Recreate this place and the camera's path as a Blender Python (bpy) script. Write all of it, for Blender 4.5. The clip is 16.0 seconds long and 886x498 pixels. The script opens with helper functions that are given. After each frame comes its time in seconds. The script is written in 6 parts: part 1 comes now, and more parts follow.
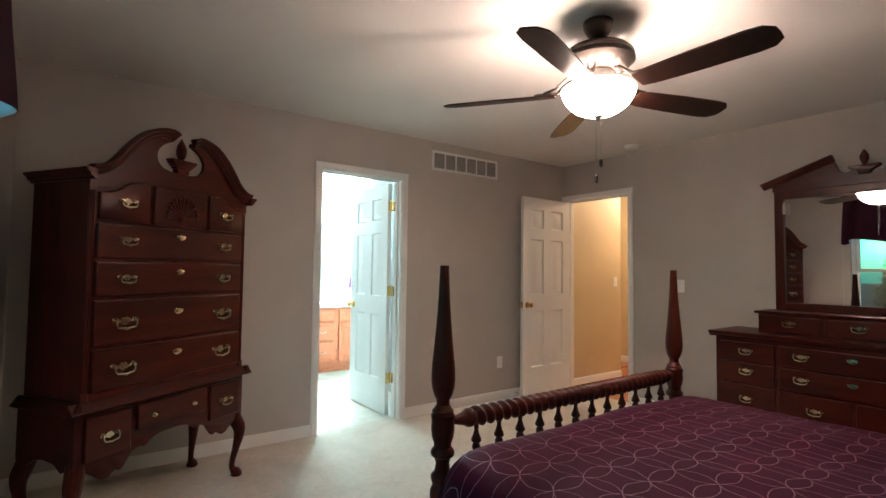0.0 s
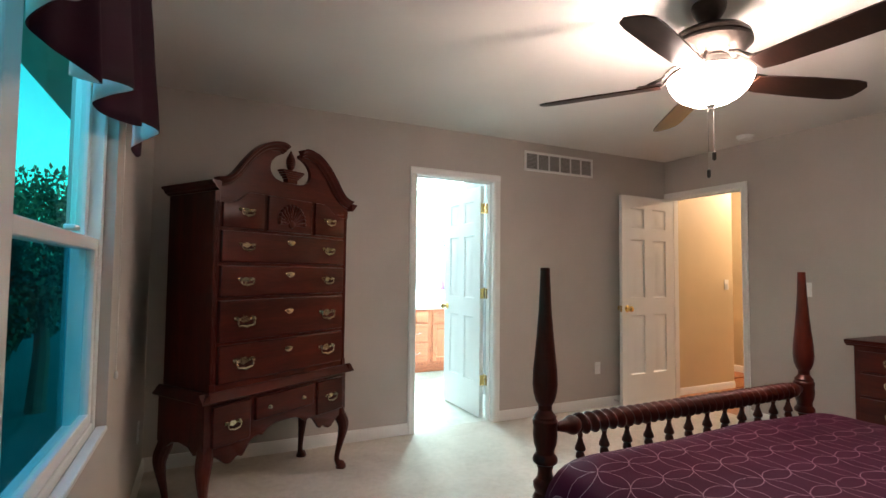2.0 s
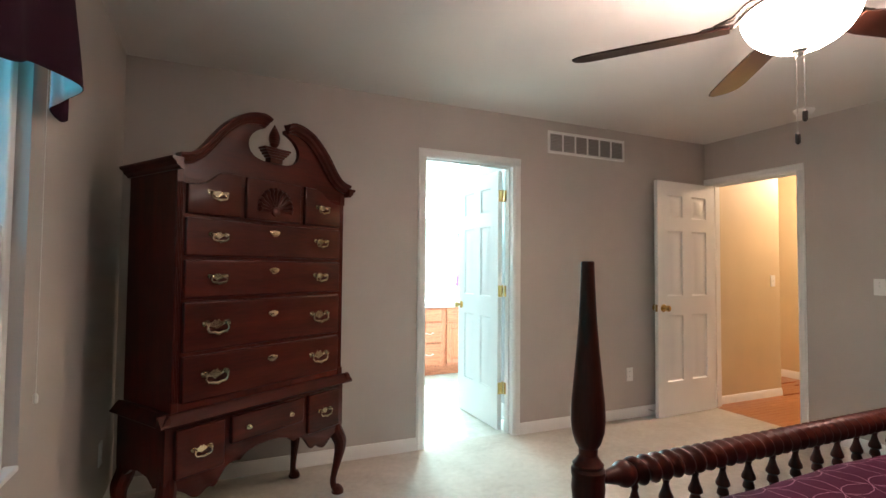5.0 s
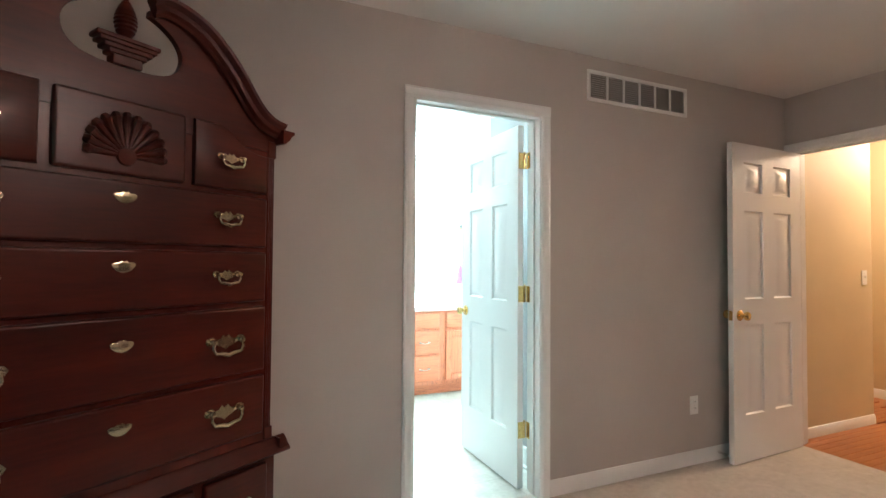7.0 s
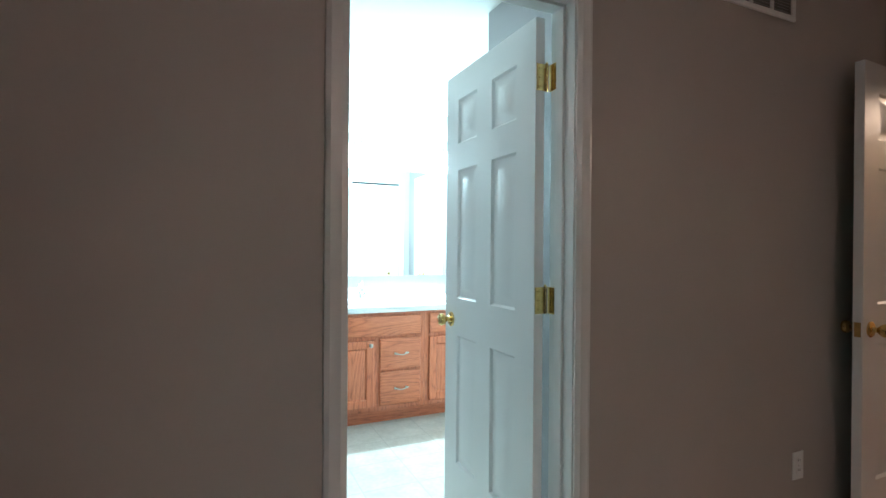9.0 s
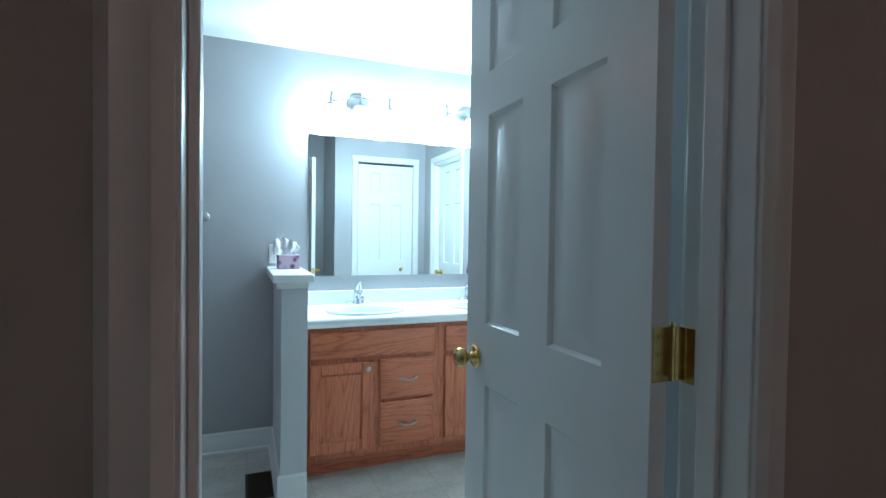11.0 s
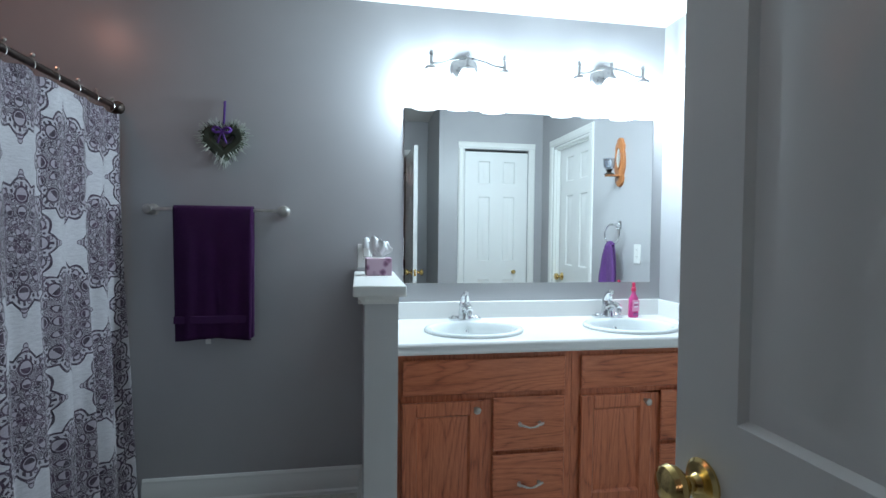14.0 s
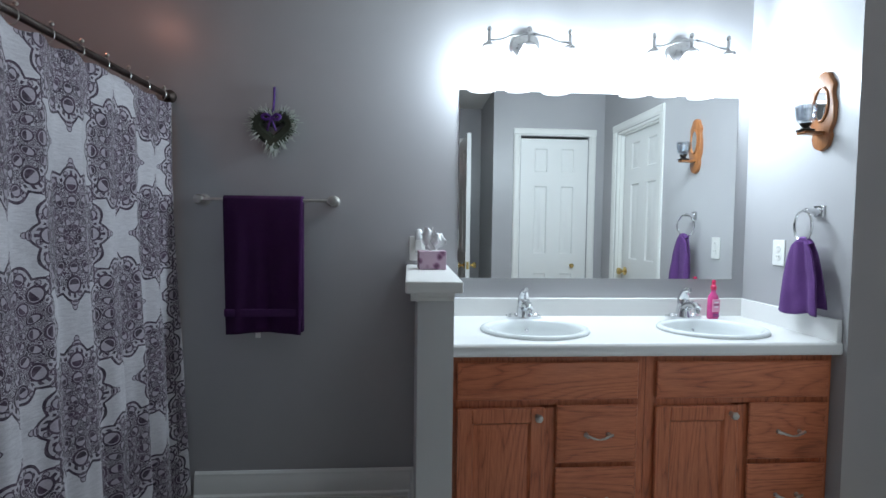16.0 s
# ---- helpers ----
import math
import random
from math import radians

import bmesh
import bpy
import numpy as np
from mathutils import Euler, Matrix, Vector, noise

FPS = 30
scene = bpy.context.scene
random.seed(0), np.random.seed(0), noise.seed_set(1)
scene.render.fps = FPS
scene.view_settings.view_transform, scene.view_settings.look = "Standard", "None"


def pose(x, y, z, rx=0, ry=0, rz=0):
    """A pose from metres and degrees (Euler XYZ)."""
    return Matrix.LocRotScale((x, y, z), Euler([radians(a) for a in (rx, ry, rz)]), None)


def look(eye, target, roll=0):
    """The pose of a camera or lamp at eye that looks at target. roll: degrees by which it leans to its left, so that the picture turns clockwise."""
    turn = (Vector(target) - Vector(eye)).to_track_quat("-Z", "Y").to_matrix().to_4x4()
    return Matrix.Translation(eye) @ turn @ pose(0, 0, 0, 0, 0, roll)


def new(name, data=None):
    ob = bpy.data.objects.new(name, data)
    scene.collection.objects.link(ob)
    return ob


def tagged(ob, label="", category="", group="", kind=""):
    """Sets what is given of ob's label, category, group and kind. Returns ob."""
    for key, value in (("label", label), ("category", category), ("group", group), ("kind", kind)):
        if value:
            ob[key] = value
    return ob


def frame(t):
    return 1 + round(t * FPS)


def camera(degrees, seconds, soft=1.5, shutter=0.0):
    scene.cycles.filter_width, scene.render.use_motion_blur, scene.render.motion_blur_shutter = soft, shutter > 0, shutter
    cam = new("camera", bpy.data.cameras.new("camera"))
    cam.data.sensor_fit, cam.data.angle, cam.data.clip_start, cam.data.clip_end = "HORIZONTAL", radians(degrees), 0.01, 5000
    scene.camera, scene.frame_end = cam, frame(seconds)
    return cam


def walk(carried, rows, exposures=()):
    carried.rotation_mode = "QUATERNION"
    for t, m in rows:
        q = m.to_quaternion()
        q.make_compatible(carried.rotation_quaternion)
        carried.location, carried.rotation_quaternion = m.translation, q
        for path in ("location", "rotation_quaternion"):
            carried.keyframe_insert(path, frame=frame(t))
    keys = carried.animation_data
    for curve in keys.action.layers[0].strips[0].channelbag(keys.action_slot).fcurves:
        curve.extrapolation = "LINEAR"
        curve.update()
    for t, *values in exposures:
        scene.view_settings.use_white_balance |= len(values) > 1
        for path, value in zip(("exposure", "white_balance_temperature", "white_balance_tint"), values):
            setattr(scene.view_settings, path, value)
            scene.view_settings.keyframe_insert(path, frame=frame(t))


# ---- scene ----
cam = camera(83.7, 16.0)
EXPOSURES = [
    (0.0, -0.22, 6300, -3), (1.5, -0.05, 6150, -3), (3.5, 0.12, 6100, -5), (6.0, 0.1, 6150, -2), (7.0, 0.0, 6150, -1), (8.2, -0.65, 6150, 1), (10.3, -2.28, 5550, 4), (11.5, -2.8, 5700, 11),
    (12.5, -3.02, 6050, 17), (14.5, -3.38, 6550, 23), (16.0, -3.52, 6750, 27),
]
PATH = [
    (0, (-4.32, -3.658, 1.255), (-3.142, -2.044, 1.346), 0.7),
    (0.5, (-4.323, -3.644, 1.257), (-3.233, -1.97, 1.35), 0.6),
    (1, (-4.335, -3.636, 1.256), (-3.326, -1.912, 1.352), 0.6),
    (1.5, (-4.345, -3.634, 1.255), (-3.419, -1.863, 1.353), 0.6),
    (2, (-4.348, -3.631, 1.255), (-3.476, -1.834, 1.351), 0.6),
    (2.5, (-4.353, -3.633, 1.254), (-3.514, -1.82, 1.35), 0.5),
    (3, (-4.344, -3.632, 1.259), (-3.523, -1.81, 1.353), 0.6),
    (3.5, (-4.328, -3.628, 1.252), (-3.518, -1.802, 1.344), 0.6),
    (3.7, (-4.318, -3.612, 1.245), (-3.51, -1.785, 1.337), 0.5),
    (6, (-3.9, -2.745, 1.265), (-3.087, -0.919, 1.327), 0.5),
    (6.5, (-3.79, -2.475, 1.252), (-2.975, -0.65, 1.312), 0.4),
    (7, (-3.664, -2.221, 1.253), (-2.851, -0.395, 1.306), 0.4),
    (7.5, (-3.546, -1.993, 1.248), (-2.728, -0.168, 1.289), 0.4),
    (8, (-3.432, -1.734, 1.252), (-2.6, 0.085, 1.279), 0.3),
    (8.2, (-3.373, -1.63, 1.251), (-2.534, 0.186, 1.271), 0.3),
    (10.3, (-2.826, -0.722, 1.256), (-2.041, 1.117, 1.227), 0.8),
    (10.5, (-2.807, -0.649, 1.256), (-2.029, 1.193, 1.226), 0.9),
    (11, (-2.77, -0.48, 1.261), (-2.02, 1.374, 1.218), 0.8),
    (11.5, (-2.713, -0.327, 1.259), (-2.003, 1.542, 1.211), 0.8),
    (12, (-2.687, -0.204, 1.273), (-2.005, 1.675, 1.206), 0.8),
    (12.5, (-2.668, -0.097, 1.259), (-2.04, 1.8, 1.194), 0.8),
    (13, (-2.634, 0.001, 1.269), (-2.108, 1.929, 1.191), 0.7),
    (13.5, (-2.623, 0.101, 1.268), (-2.187, 2.052, 1.202), 0.7),
    (14, (-2.624, 0.179, 1.264), (-2.286, 2.149, 1.205), 0.6),
    (14.5, (-2.628, 0.244, 1.267), (-2.373, 2.226, 1.193), 0.8),
    (15, (-2.623, 0.284, 1.251), (-2.42, 2.273, 1.181), 0.7),
    (15.5, (-2.617, 0.318, 1.238), (-2.459, 2.311, 1.176), 0.7),
    (16, (-2.633, 0.337, 1.262), (-2.493, 2.329, 1.167), 0.7),
]
walk(cam, [(t, look(e, g, r)) for t, e, g, r in PATH],
     exposures=EXPOSURES)

# ---- light ----
world = bpy.data.worlds.new("world")
scene.world = world
world.use_nodes = True
wt = world.node_tree
wt.nodes.clear()
w_out = wt.nodes.new("ShaderNodeOutputWorld")
w_bg = wt.nodes.new("ShaderNodeBackground")
w_sky = wt.nodes.new("ShaderNodeTexSky")
w_sky.sky_type, w_sky.sun_disc = "NISHITA", False
w_sky.sun_elevation, w_sky.sun_rotation = radians(22), radians(100)
w_mul = wt.nodes.new("ShaderNodeMix")
w_mul.data_type, w_mul.blend_type = "RGBA", "MULTIPLY"
w_mul.inputs[0].default_value = 1.0
w_mul.inputs[7].default_value = (0.50, 2.35, 1.95, 1)
wt.links.new(w_sky.outputs[0], w_mul.inputs[6])
wt.links.new(w_mul.outputs[2], w_bg.inputs[0])
w_bg.inputs[1].default_value = 0.15
wt.links.new(w_bg.outputs[0], w_out.inputs[0])


def lamp(name, place, watts, colour, radius=0.04):
    data = bpy.data.lights.new(name, "POINT")
    data.energy, data.color, data.shadow_soft_size = watts, colour, radius
    ob = new(name, data)
    ob.location = place
    return ob


dusk = bpy.data.lights.new("window_daylight", "AREA")
dusk.shape, dusk.size, dusk.size_y, dusk.energy, dusk.color = "RECTANGLE", 1.9, 0.45, 15, (0.22, 0.58, 1.0)
dusk_lamp = new("window_daylight", dusk)
dusk_lamp.matrix_basis = look((-5.10, -2.44, 2.33), (-4.1, -2.44, 1.1))

BHIGH = 2.385                    # bathroom ceiling
FAN = (-2.391, -2.236)
WARM, COOL = (1.0, 0.67, 0.59), (0.67, 0.94, 1.0)
for k in range(3):
    a = radians(120 * k + 30)
    lamp("fan_bulb", (FAN[0] + 0.06 * math.cos(a), FAN[1] + 0.06 * math.sin(a), 2.095), 17, WARM, 0.012)
lamp("hall_bulb", (1.72, -0.40, 2.33), 118, (1.0, 0.68, 0.50), 0.11)
VANITY_LAMPS = [(-2.108, (-2.286, -2.108, -1.924)), (-1.363, (-1.538, -1.363, -1.190))]
for centre, spots in VANITY_LAMPS:
    for x in spots:
        lamp("vanity_bulb", (x, 2.53, 1.950), 128, COOL, 0.03)


lamp("shower_bulb", (-4.0, 1.93, BHIGH - 0.035), 24, (1.0, 0.45, 0.29), 0.035)


# ---- materials ----
class Nodes:
    """Short hand for building a node tree."""

    def __init__(self, name):
        self.mat = bpy.data.materials.new(name)
        self.mat.use_nodes = True
        self.tree = self.mat.node_tree
        self.bsdf = self.tree.nodes["Principled BSDF"]

    def put(self, socket, value):
        if hasattr(value, "links"):
            self.tree.links.new(value, socket)
        elif isinstance(value, (tuple, list)) and len(value) == 3 and socket.type == "RGBA":
            socket.default_value = (*value, 1)
        else:
            socket.default_value = value

    def math(self, op, a, b=0.0, c=0.0):
        n = self.tree.nodes.new("ShaderNodeMath")
        n.operation = op
        for s, v in zip(n.inputs, (a, b, c)):
            self.put(s, v)
        return n.outputs[0]

    def coords(self, kind="Object", scale=(1, 1, 1), turn=(0, 0, 0)):
        n = self.tree.nodes.new("ShaderNodeTexCoord")
        m = self.tree.nodes.new("ShaderNodeMapping")
        m.inputs["Scale"].default_value = scale
        m.inputs["Rotation"].default_value = turn
        self.tree.links.new(n.outputs[kind], m.inputs[0])
        return m.outputs[0]

    def split(self, v):
        n = self.tree.nodes.new("ShaderNodeSeparateXYZ")
        self.put(n.inputs[0], v)
        return n.outputs

    def noise(self, v, scale, detail=3.0, distort=0.0):
        n = self.tree.nodes.new("ShaderNodeTexNoise")
        self.put(n.inputs["Vector"], v)
        n.inputs["Scale"].default_value, n.inputs["Detail"].default_value = scale, detail
        n.inputs["Distortion"].default_value = distort
        return n.outputs[0]

    def ramp(self, v, *stops):
        n = self.tree.nodes.new("ShaderNodeValToRGB")
        e = n.color_ramp.elements
        while len(e) < len(stops):
            e.new(0.5)
        for el, (p, c) in zip(e, stops):
            el.position, el.color = p, (*c, 1)
        self.put(n.inputs[0], v)
        return n.outputs[0]

    def mix(self, f, a, b):
        n = self.tree.nodes.new("ShaderNodeMix")
        n.data_type = "RGBA"
        self.put(n.inputs[0], f), self.put(n.inputs[6], a), self.put(n.inputs[7], b)
        return n.outputs[2]

    def bump(self, height, strength=0.2, distance=0.002):
        n = self.tree.nodes.new("ShaderNodeBump")
        n.inputs["Strength"].default_value, n.inputs["Distance"].default_value = strength, distance
        self.put(n.inputs["Height"], height)
        self.tree.links.new(n.outputs[0], self.bsdf.inputs["Normal"])

    def done(self, colour=None, rough=0.5, metal=0.0, **more):
        if colour is not None:
            self.put(self.bsdf.inputs["Base Color"], colour)
        self.put(self.bsdf.inputs["Roughness"], rough)
        self.put(self.bsdf.inputs["Metallic"], metal)
        for k, v in more.items():
            self.put(self.bsdf.inputs[k.replace("_", " ")], v)
        return self.mat


def shade(c, f):
    return tuple(min(1.0, v * f) for v in c)


def paint(name, colour, rough=0.55, grain=260, vary=0.06, strength=0.12):
    """Rolled or brushed paint: faint blotches, fine roller grain."""
    n = Nodes(name)
    v = n.coords()
    big = n.noise(v, 1.7, 4)
    small = n.noise(v, grain, 2)
    n.bump(small, strength, 0.001)
    return n.done(n.ramp(big, (0.3, shade(colour, 1 - vary)), (0.7, shade(colour, 1 + vary))),
                  n.math("MULTIPLY_ADD", big, 0.12, rough - 0.06))


def wood(name, dark, light, scale=6.0, rough=0.3, along=(1, 1, 0.12), coat=0.0, vary=0.25):
    """Stained wood with grain along the short axis of `along`."""
    n = Nodes(name)
    v = n.coords(scale=along)
    rings = n.noise(v, scale * 2.2, 5, 0.6)
    fine = n.noise(v, scale * 22, 3)
    patch = n.noise(n.coords(), 1.3, 2)
    f = n.math("ADD", n.math("MULTIPLY", rings, 0.62), n.math("MULTIPLY", fine, 0.28))
    f = n.math("ADD", f, n.math("MULTIPLY", patch, vary))
    n.bump(fine, 0.08, 0.001)
    return n.done(n.ramp(f, (0.35, dark), (0.75, light)), n.math("MULTIPLY_ADD", patch, 0.1, rough - 0.05),
                  Coat_Weight=coat, Coat_Roughness=0.24, Specular_IOR_Level=0.17)


def oak(name, along):
    """Stained oak: cathedral figure from contour lines, dark open pores, soft patches."""
    n = Nodes(name)
    v = n.coords(scale=along)
    shift = n.tree.nodes.new("ShaderNodeObjectInfo").outputs["Random"]
    off = n.tree.nodes.new("ShaderNodeVectorMath")
    off.operation = "ADD"
    n.put(off.inputs[0], v)
    n.put(off.inputs[1], n.math("MULTIPLY", shift, 37.0))
    v = off.outputs[0]
    field = n.noise(v, 6.0, 2, 0.4)
    line = n.math("POWER", n.math("ABSOLUTE", n.math("SINE", n.math("MULTIPLY", field, 62.0))), 0.55)
    pores = n.noise(v, 170, 2)
    patch = n.noise(n.coords(), 2.5, 2)
    f = n.math("ADD", n.math("MULTIPLY", line, 0.30), n.math("ADD", n.math("MULTIPLY", pores, 0.58), n.math("MULTIPLY", patch, 0.2)))
    n.bump(n.math("ADD", pores, line), 0.12, 0.001)
    return n.done(n.ramp(f, (0.24, (0.16, 0.039, 0.016)), (0.52, (0.49, 0.130, 0.055)), (0.88, (0.67, 0.215, 0.100))), 0.4, Coat_Weight=0.12, Coat_Roughness=0.2)


def metal(name, colour, rough=0.2):
    n = Nodes(name)
    f = n.noise(n.coords(), 45, 3)
    return n.done(n.ramp(f, (0.3, shade(colour, 0.75)), (0.75, colour)), n.math("MULTIPLY_ADD", f, 0.2, rough - 0.08), 1.0)


def cloth(name, colour, rough=0.9, weave=700, strength=0.4, vary=0.15, sheen=0.03):
    n = Nodes(name)
    v = n.coords()
    f, g = n.noise(v, weave, 2), n.noise(v, 9, 3)
    n.bump(f, strength, 0.003)
    return n.done(n.ramp(n.math("ADD", n.math("MULTIPLY", f, 0.6), n.math("MULTIPLY", g, 0.4)),
                         (0.3, shade(colour, 1 - vary)), (0.7, shade(colour, 1 + vary))), rough, Sheen_Weight=sheen, Specular_IOR_Level=0.2)


def glow(name, colour, strength):
    n = Nodes(name)
    return n.done((0.9, 0.9, 0.88), 0.35, Emission_Color=colour, Emission_Strength=strength)


def carpet_material():
    n = Nodes("carpet")
    v = n.coords()
    tuft, blot, wear = n.noise(v, 420, 3), n.noise(v, 28, 4), n.noise(v, 3.4, 4, 0.8)
    n.bump(n.math("ADD", tuft, n.math("MULTIPLY", blot, 0.8)), 0.35, 0.005)
    f = n.math("ADD", n.math("MULTIPLY", tuft, 0.35), n.math("ADD", n.math("MULTIPLY", blot, 0.3), n.math("MULTIPLY", wear, 0.35)))
    return n.done(n.ramp(f, (0.34, (0.40, 0.355, 0.305)), (0.66, (0.61, 0.565, 0.505))), 0.95, Sheen_Weight=0.2)


def vinyl_material():
    """Sheet vinyl printed with pale stone squares."""
    n = Nodes("vinyl_floor")
    v = n.coords()
    x, y, _ = n.split(v)
    a, b = n.math("FRACT", n.math("DIVIDE", x, 0.305)), n.math("FRACT", n.math("DIVIDE", y, 0.305))
    edge = n.math("MINIMUM", n.math("MINIMUM", a, n.math("SUBTRACT", 1.0, a)), n.math("MINIMUM", b, n.math("SUBTRACT", 1.0, b)))
    line = n.math("LESS_THAN", edge, 0.012)
    f = n.math("ADD", n.math("MULTIPLY", n.noise(v, 7, 5), 0.6), n.math("MULTIPLY", n.noise(v, 40, 3), 0.4))
    stone = n.ramp(f, (0.3, (0.42, 0.40, 0.36)), (0.7, (0.62, 0.60, 0.55)))
    n.bump(n.math("SUBTRACT", 1.0, line), 0.2, 0.002)
    return n.done(n.mix(n.math("MULTIPLY", line, 0.5), stone, (0.36, 0.34, 0.31)), 0.35)


def glass_material(name, tint=(0.9, 1, 0.98), gloss=0.09):
    n = Nodes(name)
    t = n.tree
    clear = t.nodes.new("ShaderNodeBsdfTransparent")
    clear.inputs[0].default_value = (*tint, 1)
    shiny = t.nodes.new("ShaderNodeBsdfGlossy")
    shiny.inputs["Roughness"].default_value = 0.02
    m = t.nodes.new("ShaderNodeMixShader")
    m.inputs[0].default_value = gloss
    t.links.new(clear.outputs[0], m.inputs[1]), t.links.new(shiny.outputs[0], m.inputs[2])
    t.links.new(m.outputs[0], t.nodes["Material Output"].inputs[0])
    return n.mat


WALL = paint("bedroom_wall_paint", (0.46, 0.42, 0.385), 0.6)
BATH = paint("bath_wall_paint", (0.38, 0.375, 0.388), 0.31)
HALL = paint("hall_wall_paint", (0.60, 0.49, 0.31), 0.6)
CEIL = paint("ceiling_paint", (0.74, 0.72, 0.69), 0.85, 130, 0.03, 0.3)
TRIM = paint("white_trim_paint", (0.78, 0.78, 0.76), 0.32, 90, 0.03, 0.05)
DOOR = paint("white_door_paint", (0.78, 0.785, 0.775), 0.3, 70, 0.03, 0.06)
CARPET, VINYL = carpet_material(), vinyl_material()
OAKFLOOR = wood("oak_floor", (0.20, 0.062, 0.022), (0.42, 0.165, 0.062), 7, 0.3, (0.12, 1, 1), 0.3)
CHERRY = wood("cherry_wood", (0.015, 0.0022, 0.0013), (0.072, 0.0094, 0.0043), 5, 0.37, (0.12, 1, 1), 0.12)
CHERRY_UP = wood("cherry_wood_upright", (0.017, 0.0024, 0.0013), (0.080, 0.0102, 0.0045), 5, 0.37, (1, 1, 0.12), 0.12)
OAK = oak("oak_across", (0.10, 1, 1))
OAK_UP = oak("oak_upright", (1, 1, 0.10))
RODMETAL = metal("brushed_bronze", (0.16, 0.13, 0.12), 0.32)
SATIN = metal("satin_steel", (0.48, 0.48, 0.49), 0.28)
HONEY = wood("honey_oak", (0.10, 0.034, 0.012), (0.28, 0.105, 0.038), 12, 0.35, (1, 1, 0.15), 0.3)
BLADE = wood("walnut_blade", (0.010, 0.004, 0.003), (0.040, 0.013, 0.008), 6, 0.35, (0.12, 1, 1), 0.3)
BRASS = metal("polished_brass", (0.86, 0.62, 0.25), 0.18)
OLDBRASS = metal("antique_brass", (0.64, 0.54, 0.36), 0.22)
CHROME = metal("chrome", (0.85, 0.86, 0.88), 0.1)
NICKEL = metal("brushed_nickel", (0.62, 0.60, 0.57), 0.3)
BRONZE = metal("dark_bronze", (0.05, 0.042, 0.038), 0.4)
MIRROR = Nodes("mirror_silver").done((0.93, 0.95, 0.94), 0.01, 1.0)
GLASS = glass_material("window_glass")
SCREEN = glass_material("insect_screen", (0.45, 0.60, 0.72), 0.03)
WHITE = paint("white_plastic", (0.80, 0.80, 0.78), 0.4, 60, 0.02, 0.03)
PORCELAIN = paint("white_porcelain", (0.79, 0.82, 0.825), 0.12, 30, 0.015, 0.02)
# near-black colour that stands in for the shade inside slots, gaps and openings
DARK = paint("gap_shade", (0.02, 0.02, 0.02), 0.8)


# ---- mesh helpers ----
def finish(bm, name, material, angle=26):
    mesh = bpy.data.meshes.new(name)
    bm.normal_update()
    limit = radians(angle)
    for f in bm.faces:
        f.smooth = True
    for e in bm.edges:
        if len(e.link_faces) == 2 and e.calc_face_angle(0.0) > limit:
            e.smooth = False
    bm.to_mesh(mesh)
    bm.free()
    for m in material if isinstance(material, (list, tuple)) else [material]:
        mesh.materials.append(m)
    return mesh


def part(name, bm, material, parent=None, label="", at=None, angle=26):
    ob = new(name, finish(bm, name, material, angle))
    if parent is not None:
        ob.parent = parent
    if at is not None:
        ob.matrix_basis = at
    return tagged(ob, label)


def thing(name, m, label, category, group="", kind=""):
    ob = new(name)
    ob.empty_display_size = 0.1
    ob.matrix_basis = m
    return tagged(ob, label, category, group, kind)


def structure(name, bm, material, label="", category=""):
    return tagged(part(name, bm, material), label, category, "", "structure")


def box(bm, lo, hi, r=0.0, seg=1):
    """A box from corner lo to corner hi, its edges rounded by r."""
    size = [b - a for a, b in zip(lo, hi)]
    mid = [(a + b) / 2 for a, b in zip(lo, hi)]
    made = bmesh.ops.create_cube(bm, size=1, matrix=Matrix.Translation(mid) @ Matrix.Diagonal((*size, 1)))
    if r:
        edges = list({e for v in made["verts"] for e in v.link_edges})
        made = bmesh.ops.bevel(bm, geom=edges, offset=r, segments=seg, profile=0.5, affect="EDGES")
        for f in {f for v in made["verts"] for f in v.link_faces}:
            f.normal_update()
            if max(abs(c) for c in f.normal) > 0.999:       # the flat sides keep flat shading
                for e in f.edges:
                    e.smooth = False
    return bm


def boxed(lo, hi, r=0.0, seg=1):
    return box(bmesh.new(), lo, hi, r, seg)


def lathe(bm, profile, seg=20, at=None, ends=True):
    """Turns (radius, height) pairs round z; at: a pose for the result."""
    at = at or Matrix()
    rings = []
    for r, z in profile:
        rings.append([bm.verts.new(at @ Vector((max(r, 1e-4) * math.cos(2 * math.pi * k / seg), max(r, 1e-4) * math.sin(2 * math.pi * k / seg), z))) for k in range(seg)])
    for a, b in zip(rings, rings[1:]):
        for k in range(seg):
            bm.faces.new((a[k], a[(k + 1) % seg], b[(k + 1) % seg], b[k]))
    if ends:
        bm.faces.new(rings[0][::-1]), bm.faces.new(rings[-1])
    return bm


def turned(profile, seg=20, at=None, ends=True):
    return lathe(bmesh.new(), profile, seg, at, ends)


